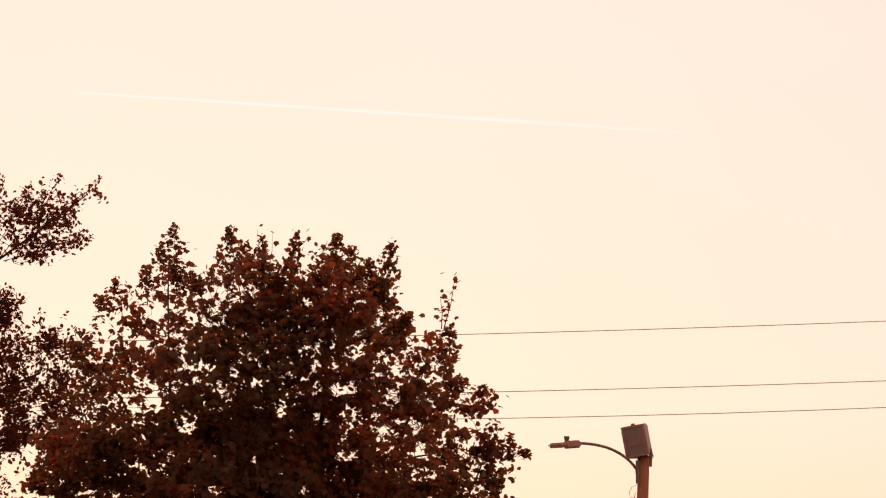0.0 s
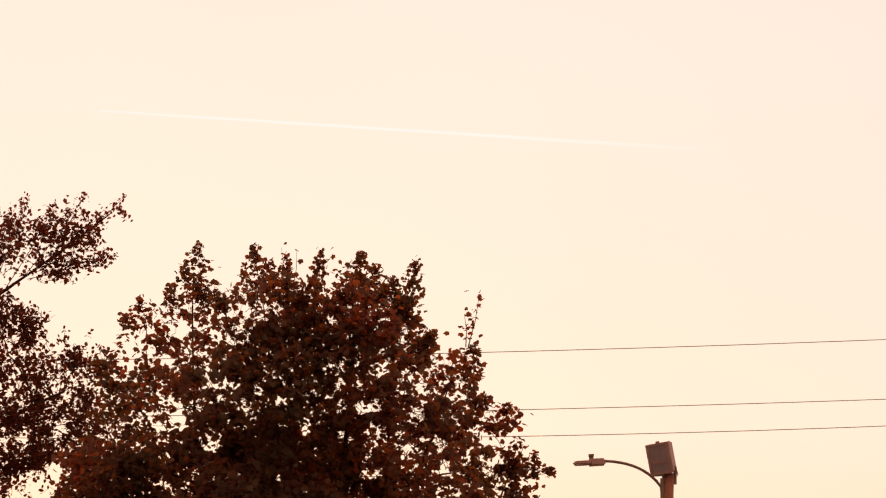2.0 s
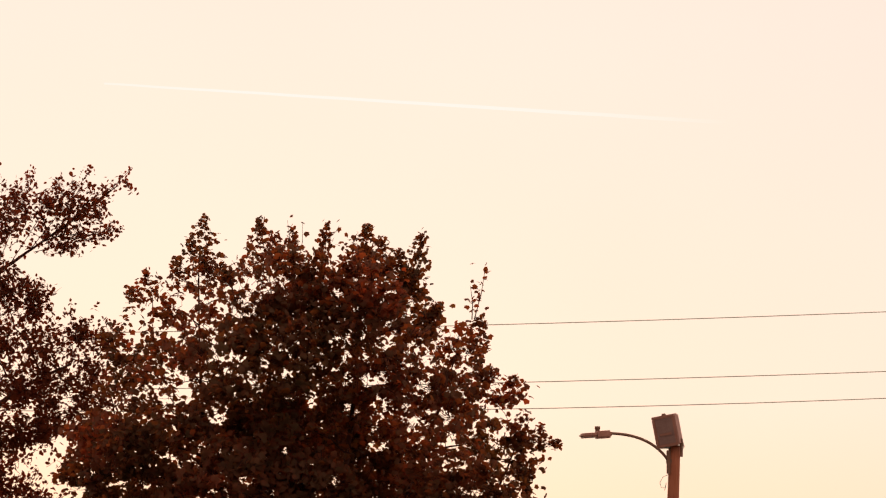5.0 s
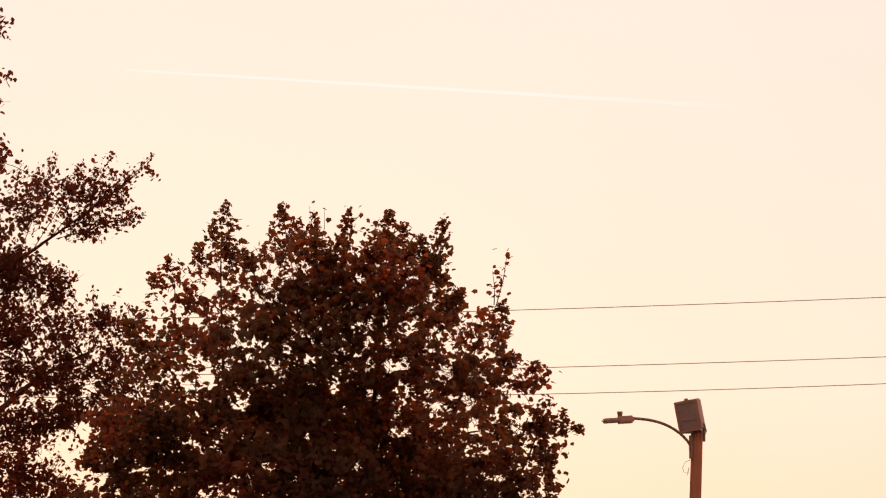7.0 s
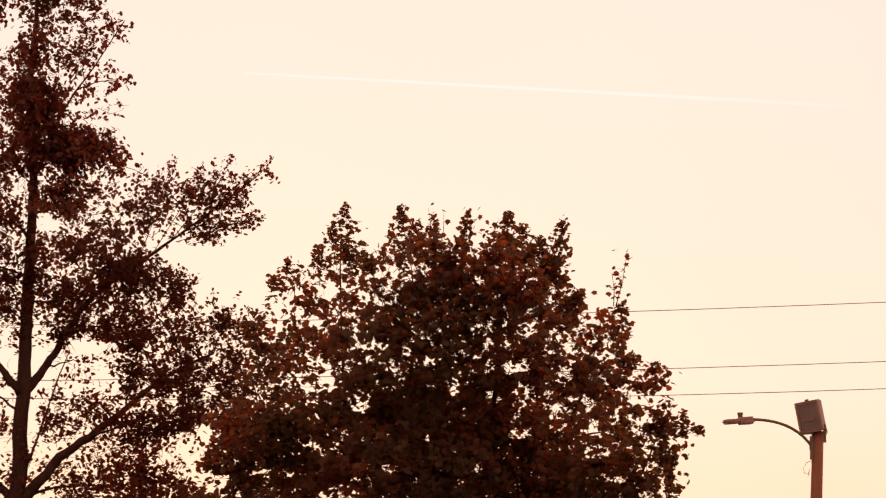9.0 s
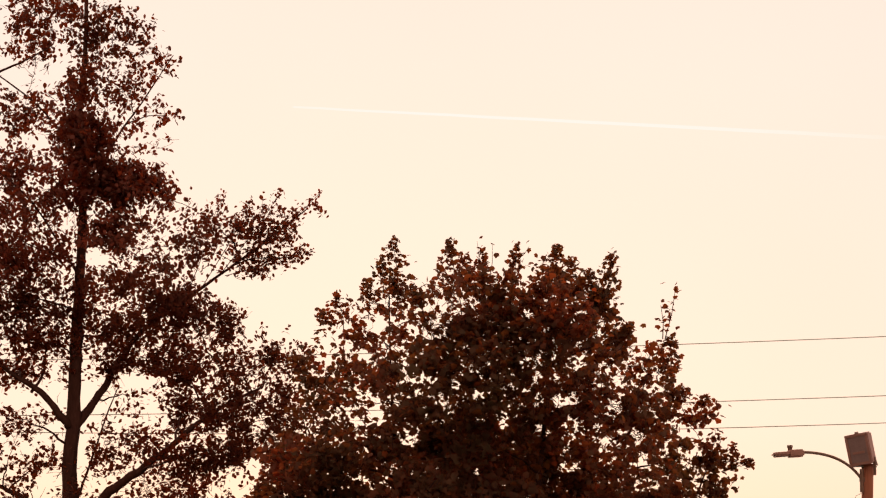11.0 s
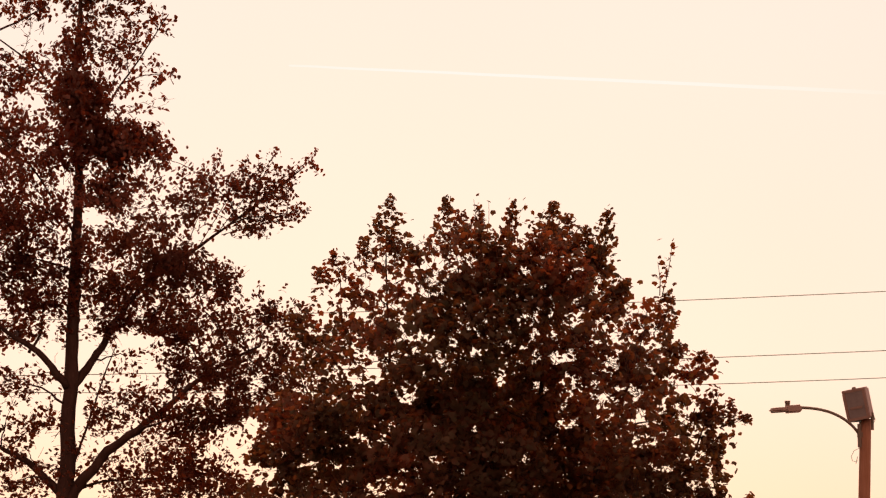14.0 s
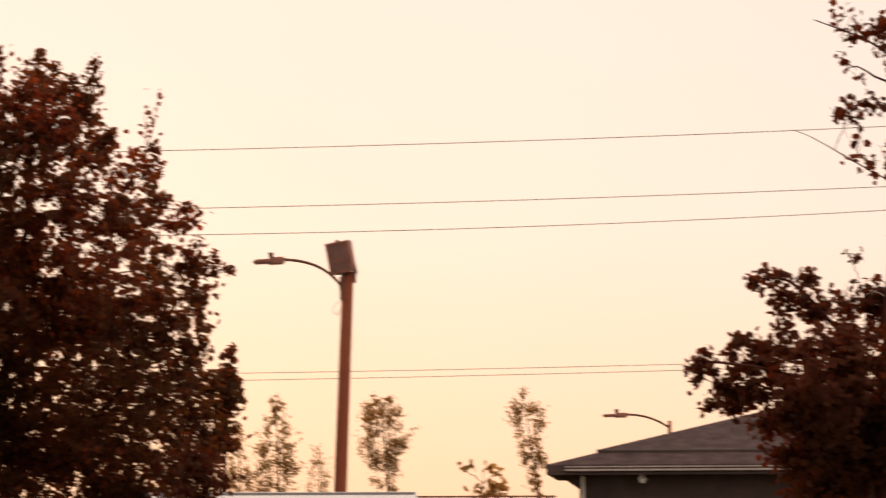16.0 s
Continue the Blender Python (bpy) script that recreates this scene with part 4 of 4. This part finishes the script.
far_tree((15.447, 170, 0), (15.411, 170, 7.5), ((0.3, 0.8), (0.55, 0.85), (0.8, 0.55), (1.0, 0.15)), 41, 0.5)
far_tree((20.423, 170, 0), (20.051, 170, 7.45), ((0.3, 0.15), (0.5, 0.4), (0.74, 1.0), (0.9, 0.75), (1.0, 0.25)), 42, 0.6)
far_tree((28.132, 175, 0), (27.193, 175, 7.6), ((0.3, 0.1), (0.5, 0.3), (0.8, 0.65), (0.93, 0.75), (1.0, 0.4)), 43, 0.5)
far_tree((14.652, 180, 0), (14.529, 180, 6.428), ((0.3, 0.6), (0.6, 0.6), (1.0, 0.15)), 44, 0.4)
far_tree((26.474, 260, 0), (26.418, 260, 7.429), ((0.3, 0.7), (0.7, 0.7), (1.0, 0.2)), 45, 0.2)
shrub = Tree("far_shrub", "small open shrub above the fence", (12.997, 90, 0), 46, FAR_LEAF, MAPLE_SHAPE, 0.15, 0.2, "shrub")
shrub.limb("stem", [(12.997, 90, 0), (12.966, 90, 1.661), (13.012, 90, 2.714)], 0.04, 0.01)
shrub.mass((12.614, 90, 2.913), 0.131, 0.235, 0.7, 0.2)
shrub.mass((13.054, 90, 2.977), 0.183, 0.157, 0.7, 0.2)
shrub.mass((13.414, 90, 2.91), 0.131, 0.183, 0.7, 0.2)
shrub.mass((12.812, 90, 2.557), 0.34, 0.209, 0.6, 0.2)
shrub.mass((13.344, 90, 2.476), 0.288, 0.183, 0.6, 0.2)
shrub.mass((13.008, 90, 1.924), 0.445, 0.392, 0.8, 0.2)
shrub.done()


# ---- poles, lamps, wires ----
def street_lamp(name, label, pole_foot, pole_top, joint, bend, neck, tip, head_h, r=0.13):
    """A lamp head on a curved arm fixed to a pole."""
    lamp = thing(name, pole_foot, label, "street lamp")
    foot, top = Vector(pole_foot), Vector(pole_top)
    n = 14
    pts = [foot.lerp(top, i / (n - 1)) for i in range(n)]
    part("pole", tube(pts, [r * (1.12 - 0.2 * i / (n - 1)) for i in range(n)], 16, 0.03), POLE_WOOD, lamp, "weathered reddish brown wooden pole", smooth=True)
    arm = curve_points(joint, bend, neck, 14)
    part("arm", tube(arm, [0.03] * 14, 8), DARK_METAL, lamp, "curved dark metal arm", smooth=True)
    neck, tip = Vector(neck), Vector(tip)
    h = head_h
    length = (neck - tip).length
    ax = (tip - neck).normalized()
    m = Matrix.Translation(neck) @ ax.to_track_quat("X", "Z").to_matrix().to_4x4()
    bm_parts = [box((-0.05, -0.13, -h * 0.75), (length * 0.48, 0.13, h * 0.45), m, 0.03), box((length * 0.42, -0.15, -h * 0.45), (length, 0.15, h * 0.22), m, 0.03)]
    head = part("lamp_head", joined(bm_parts), GREY_PAINT, lamp, "flat brown lamp head with a warm haze tint")
    part("lens", box((length * 0.5, -0.1, -h * 0.55), (length * 0.95, 0.1, -h * 0.44), m, 0.008), LENS, head)
    c = m @ Vector((length * 0.38, 0, h * 0.45))
    part("photocell", tube([c, c + Vector((0, 0, 0.045)), c + Vector((0, 0, 0.05)), c + Vector((0, 0, 0.1))], [0.05, 0.05, 0.06, 0.06], 12), DARK_METAL, head, "small round photocell")
    return lamp


lamp = street_lamp("street_lamp", "wooden pole with a curved street lamp arm", (8.6, 81, 0), (8.872, 81, 6.978),
                   (8.716, 80.9, 6.664), (8.342, 80.9, 7.22), (7.465, 80.9, 7.221), (6.876, 80.8, 7.179), 0.13)
part("bracket", joined([tube([(8.73, 80.9, 6.865), (8.722, 80.88, 6.38)], [0.045, 0.04], 8), box((8.68, 80.9, 6.594), (8.805, 80.95, 6.691))]), DARK_METAL, lamp)
part("brace", tube([(8.458, 80.9, 6.913), (8.766, 80.9, 6.924)], [0.018, 0.018], 6), GALV, lamp, "bright steel brace")
part("conduit", tube([(8.998, 80.85, 6.992), (8.996, 80.85, 6.732)], [0.03, 0.03], 8), DARK_METAL, lamp)
loop = [(8.702, 80.8, 6.351), (8.595, 80.8, 6.304), (8.534, 80.8, 6.187), (8.557, 80.8, 6.092), (8.651, 80.8, 6.069), (8.665, 80.8, 6.186), (8.627, 80.8, 6.022)]
part("loose_wire", tube(loop, [0.006] * 7, 5), CABLE, lamp, "thin loose wire loop")
part("top_wire", tube([(9.029, 80.8, 7.012), (9.052, 80.8, 6.941), (9.003, 80.8, 6.871)], [0.007] * 3, 5), CABLE, lamp)


def floodlight():
    c = Vector((8.71, 80.9, 7.268))
    ob = thing("floodlight", c, "boxy floodlight with a warm haze tint, tilted on top of the wooden pole", "floodlight")
    m = Matrix.Translation(c) @ pose(0, 0, 0, 8, -8, -26)
    shell = joined([box((-0.25, -0.12, -0.32), (0.25, 0.17, 0.34), m, 0.03)])
    body = part("housing", shell, GREY_PAINT, ob, "metal housing with a warm haze tint in its paint")
    part("rim", joined([box((-0.25, -0.15, 0.28), (0.25, -0.12, 0.34), m, 0.008), box((-0.25, -0.15, -0.32), (0.25, -0.12, -0.26), m, 0.008),
                        box((-0.25, -0.15, -0.26), (-0.19, -0.12, 0.28), m, 0.008), box((0.19, -0.15, -0.26), (0.25, -0.12, 0.28), m, 0.008)]), GREY_PAINT, body)
    part("lens", box((-0.188, -0.135, -0.258), (0.188, -0.123, 0.278), m, 0.004), LENS, body, "dusty glass lens")
    part("reflector_bar", box((-0.13, -0.15, -0.08), (0.13, -0.136, -0.03), m, 0.004), GREY_PAINT, body)
    part("hook", tube([m @ Vector((0, -0.05, 0.34)), m @ Vector((0.0, -0.05, 0.38))], [0.05, 0.035], 8), DARK_METAL, ob)
    part("yoke", joined([box((-0.06, 0.0, -0.46), (0.1, 0.1, -0.3), m, 0.01), box((0.2, 0.02, -0.38), (0.27, 0.1, -0.2), m, 0.01)]), DARK_METAL, ob, "dark mounting bracket")


floodlight()
street_lamp("street_lamp", "distant street lamp with a curved arm behind the house", (20.125, 104, 0), (20.167, 104, 4.48),
            (20.13, 103.9, 4.293), (19.603, 103.9, 4.662), (18.918, 103.9, 4.647), (18.31, 103.8, 4.63), 0.11, r=0.055)


def wire(a, b, c, d):
    """A cable that hangs through three places, carried on past them."""
    a, b, c = Vector(a), Vector(b), Vector(c)
    k = np.polyfit([a.x, b.x, c.x], [a.z, b.z, c.z], 2)
    k[0] = min(max(k[0], 0.0004), 0.0016)
    k1 = np.polyfit([a.x, b.x, c.x], np.array([a.z, b.z, c.z]) - k[0] * np.array([a.x, b.x, c.x]) ** 2, 1)
    xs = [-45 + i * 2.5 for i in range(41)]
    ob = new("power_line", mesh_of("power_line", *tube([(x, d, k[0] * x * x + k1[0] * x + k1[1]) for x in xs], [0.0095] * len(xs), 6, cap=False), CABLE, True))
    tagged(ob, "thin dark overhead power line", "power line", "power lines over the street", kind="structure")


wire((5.933, 96, 10.965), (16.01, 96, 11.33), (22.987, 96, 11.662), 96)
wire((6.703, 96, 9.536), (15.999, 96, 9.834), (24.142, 96, 10.188), 96)
wire((6.703, 96, 8.876), (15.994, 96, 9.165), (24.134, 96, 9.583), 96)
wire((9.863, 120, 6.408), (16.391, 120, 6.534), (23.737, 120, 6.697), 120)
wire((9.863, 120, 6.181), (16.39, 120, 6.34), (23.736, 120, 6.501), 120)


# ---- the house ----
def slab(corners, t):
    """A plate of thickness t below its corners."""
    top = [Vector(c) for c in corners]
    low = [c - Vector((0, 0, t)) for c in top]
    n = len(top)
    return top + low, [tuple(range(n)), tuple(range(2 * n - 1, n - 1, -1))] + [(i, i + n, (i + 1) % n + n, (i + 1) % n) for i in range(n)]


def house():
    x0, y0, z0 = (13.358, 83, 2.951)
    x1, y1 = x0 + 18.0, y0 + 12.0
    ob = thing("house", (x0, y0, 0), "low single-storey house with a grey hip shingle roof and white gutter", "house")
    pitch = 0.25

    def hip(inset, lift, name, label):
        a0, b0, a1, b1 = x0 + inset, y0 + inset, x1 - inset, y1 - inset
        z = z0 + inset * pitch + lift
        h = (b1 - b0) / 2
        r0, r1, rz = (a0 + h, b0 + h), (a1 - h, b0 + h), z + h * pitch
        c = [(a0, b0, z), (a1, b0, z), (a1, b1, z), (a0, b1, z), (*r0, rz), (*r1, rz)]
        v = [Vector(p) for p in c] + [Vector(p) - Vector((0, 0, 0.06)) for p in c]
        f = [(0, 1, 5, 4), (1, 2, 5), (2, 3, 4, 5), (3, 0, 4), (6, 10, 11, 7), (7, 11, 8), (8, 11, 10, 9), (9, 10, 6), (0, 6, 7, 1), (1, 7, 8, 2), (2, 8, 9, 3), (3, 9, 6, 0)]
        return part(name, (v, f), SHINGLE, ob, label)

    low = hip(0.0, 0.0, "roof", "grey asphalt shingle roof")
    up = hip(1.1, 0.06, "upper_roof", "raised upper tier of the shingle roof")
    a, b = x0 + 1.1, x1 - 1.1
    zz = z0 + 1.1 * pitch + 0.06
    # dark strip drawn as the shadow line below the raised roof edge
    part("shade_strip", box((a, y0 + 1.092, zz - 0.055), (b, y0 + 1.12, zz - 0.012)), GUTTER_DARK, up)
    part("edge_trim", box((a, y0 + 1.085, zz - 0.01), (b, y0 + 1.12, zz + 0.014)), EDGE, up, "thin grey metal edge trim")
    for p in (y0 - 0.1, y1 + 0.02):
        trough = part("gutter", box((x0 + 0.42, p + 0.012, z0 - 0.15), (x1, p + 0.08, z0 - 0.03), None, 0.008), GUTTER_DARK, ob, "weathered brown gutter")
        for low, high in ((0.062, 0.034), (0.138, 0.096)):
            part("lip", box((x0 + 0.42, p - 0.008, z0 - low), (x1, p + 0.009, z0 - high), None, 0.004), GUTTER, trough, "pale painted gutter lip")
    part("fascia", joined([box((x0 + 0.02, y0 + 0.0, z0 - 0.22), (x1 - 0.02, y0 + 0.04, z0 - 0.065)), box((x0 + 0.02, y0 + 0.04, z0 - 0.2), (x0 + 0.06, y1 - 0.04, z0 - 0.065)),
                           box((x1 - 0.06, y0 + 0.04, z0 - 0.2), (x1 - 0.02, y1 - 0.04, z0 - 0.065))]), GUTTER_DARK, ob, "dark fascia board")
    part("soffit", box((x0 + 0.06, y0 + 0.04, z0 - 0.2), (x1 - 0.06, y1 - 0.04, z0 - 0.17)), STUCCO, ob)
    wx = x0 + 0.72
    part("wall", box((wx, y0 + 0.72, 0), (x1 - 0.72, y1 - 0.72, z0 - 0.2), None, 0.01), STUCCO, ob, "dark brown stucco wall")
    # sloped soffit brackets at the corner
    br = [(x0 + 0.08, z0 - 0.2), (wx, z0 - 0.2), (wx, z0 - 0.52), (x0 + 0.45, z0 - 0.34)]
    v = [Vector((x, y, z)) for y in (y0 + 0.75, y0 + 0.85) for x, z in br]
    part("eave_bracket", (v, [(0, 1, 2, 3), (7, 6, 5, 4), (0, 4, 5, 1), (1, 5, 6, 2), (2, 6, 7, 3), (3, 7, 4, 0)]), STUCCO, ob)
    part("downspout", tube([(wx + 0.08, y0 + 0.66, z0 - 0.24), (wx + 0.08, y0 + 0.66, 0.1)], [0.045, 0.045], 8), WHITE_TRIM, ob, "white downspout")
    lx = (15.449, 83, 2.713)[0]
    part("eave_light", joined([tube([(lx, y0 + 0.3, z0 - 0.2), (lx, y0 + 0.3, z0 - 0.26)], [0.05, 0.05], 10), tube([(lx, y0 + 0.3, z0 - 0.26), (lx, y0 + 0.3, z0 - 0.3), (lx, y0 + 0.3, z0 - 0.4)], [0.06, 0.1, 0.06], 12)]), WHITE_TRIM, ob, "white floodlight under the eave")
    ob.rotation_euler.z = radians(-10.5)


house()


# ---- garage roof and fence ----
def garage():
    x0, y0, z0 = (4.339, 74, 2.291)
    x1 = (9.386, 74, 2.283)[0]
    ob = thing("garage", ((x0 + x1) / 2, y0 + 0.0, 0), "low flat-roofed garage with a pale roof edge", "garage")
    part("wall", box((x0 + 0.2, y0 + 0.2, 0), (x1 - 0.2, y0 + 5.2, z0 - 0.2), None, 0.01), STUCCO, ob)
    part("roof", box((x0, y0, z0 - 0.06), (x1, y0 + 5.4, z0), None, 0.01), GALV, ob, "pale metal flat roof")
    part("fascia", box((x0 - 0.02, y0 - 0.02, z0 - 0.3), (x1 + 0.02, y0 + 0.1, z0 - 0.14), None, 0.008), STUCCO, ob)
    tilt = Matrix.Translation((0, y0 - 0.005, z0 - 0.14)) @ pose(0, 0, 0, -14, 0, 0)
    part("flashing", box((x0 - 0.03, -0.012, 0.0), (x1 + 0.03, 0.0, 0.15), tilt), FLASHING, ob, "bright bare metal roof flashing")


garage()


def fence(x0, x1, y, z, label):
    ob = thing("fence", ((x0 + x1) / 2, y, 0), label, "fence")
    n = max(2, int((x1 - x0) / 0.15))
    w = (x1 - x0) / n
    rng = random.Random(3)
    for i in range(n):
        x = x0 + i * w
        part("board", box((x + 0.004, y - 0.01, 0.03), (x + w - 0.004, y + 0.012, z + rng.uniform(-0.012, 0.012)), None, 0.004), FENCE_WOOD, ob)
    for k in (0.3, z - 0.25):
        part("rail", box((x0, y + 0.016, k), (x1, y + 0.055, k + 0.09)), FENCE_WOOD, ob)
    part("cap", box((x0 - 0.02, y - 0.04, z + 0.016), (x1 + 0.02, y + 0.06, z + 0.05), None, 0.006), FENCE_WOOD, ob, "dark top rail")
    for i in range(int((x1 - x0) / 2.4) + 1):
        x = min(x0 + 2.4 * i, x1 - 0.1)
        part("post", box((x, y + 0.06, 0), (x + 0.1, y + 0.16, z - 0.03), None, 0.005), FENCE_WOOD, ob)


fence((9.407, 74, 2.218)[0], (12.125, 74, 2.207)[0], 74.2, (10.752, 74, 2.169)[2], "brown board fence beside the garage")
fence((-5.177, 79, 3.878)[0], (-4.061, 79, 3.874)[0], 79.2, (-4.859, 79, 3.877)[2], "reddish brown board fence under the trees")


# ---- vapour trail ----
def vapour_trail():
    m = bpy.data.materials.new("vapour_sunlit_glow")
    m.use_nodes = True
    n, l = m.node_tree.nodes, m.node_tree.links
    n.clear()
    em, tr, mix, o = n.new("ShaderNodeEmission"), n.new("ShaderNodeBsdfTransparent"), n.new("ShaderNodeMixShader"), n.new("ShaderNodeOutputMaterial")
    # the trail's emission stands in for sunlight scattered by the vapour
    em.inputs[0].default_value, em.inputs[1].default_value = (1.0, 0.94, 0.84, 1), TRAIL_GLOW
    co, sep, ramp = n.new("ShaderNodeTexCoord"), n.new("ShaderNodeSeparateXYZ"), n.new("ShaderNodeValToRGB")
    l.new(co.outputs["Generated"], sep.inputs[0])
    l.new(sep.outputs[0], ramp.inputs[0])
    e = ramp.color_ramp.elements
    e[0].position, e[0].color = 0.0, (0.45, 0.45, 0.45, 1)
    e[1].position, e[1].color = 1.0, (0, 0, 0, 1)
    for f, v in ((0.2, 0.9), (0.62, 0.75)):
        k = e.new(f)
        k.color = (v, v, v, 1)
    l.new(ramp.outputs[0], mix.inputs[0])
    l.new(tr.outputs[0], mix.inputs[1])
    l.new(em.outputs[0], mix.inputs[2])
    l.new(mix.outputs[0], o.inputs[0])
    a, b = Vector((-115.0, 3000, 482.0)), Vector((376.0, 3000, 453.8))
    pts = [a.lerp(b, i / 24) + Vector((0, 0, 0.4 * noise.noise(Vector((i * 0.6, 0, 0))))) for i in range(25)]
    ob = new("backdrop_vapour_trail", mesh_of("backdrop_vapour_trail", *tube(pts, [0.75 + 0.75 * (i / 24) ** 0.7 for i in range(25)], 8, cap=False), m, True))
    tagged(ob, "faint white vapour trail across the dusk sky", "vapour trail", kind="structure")


vapour_trail()
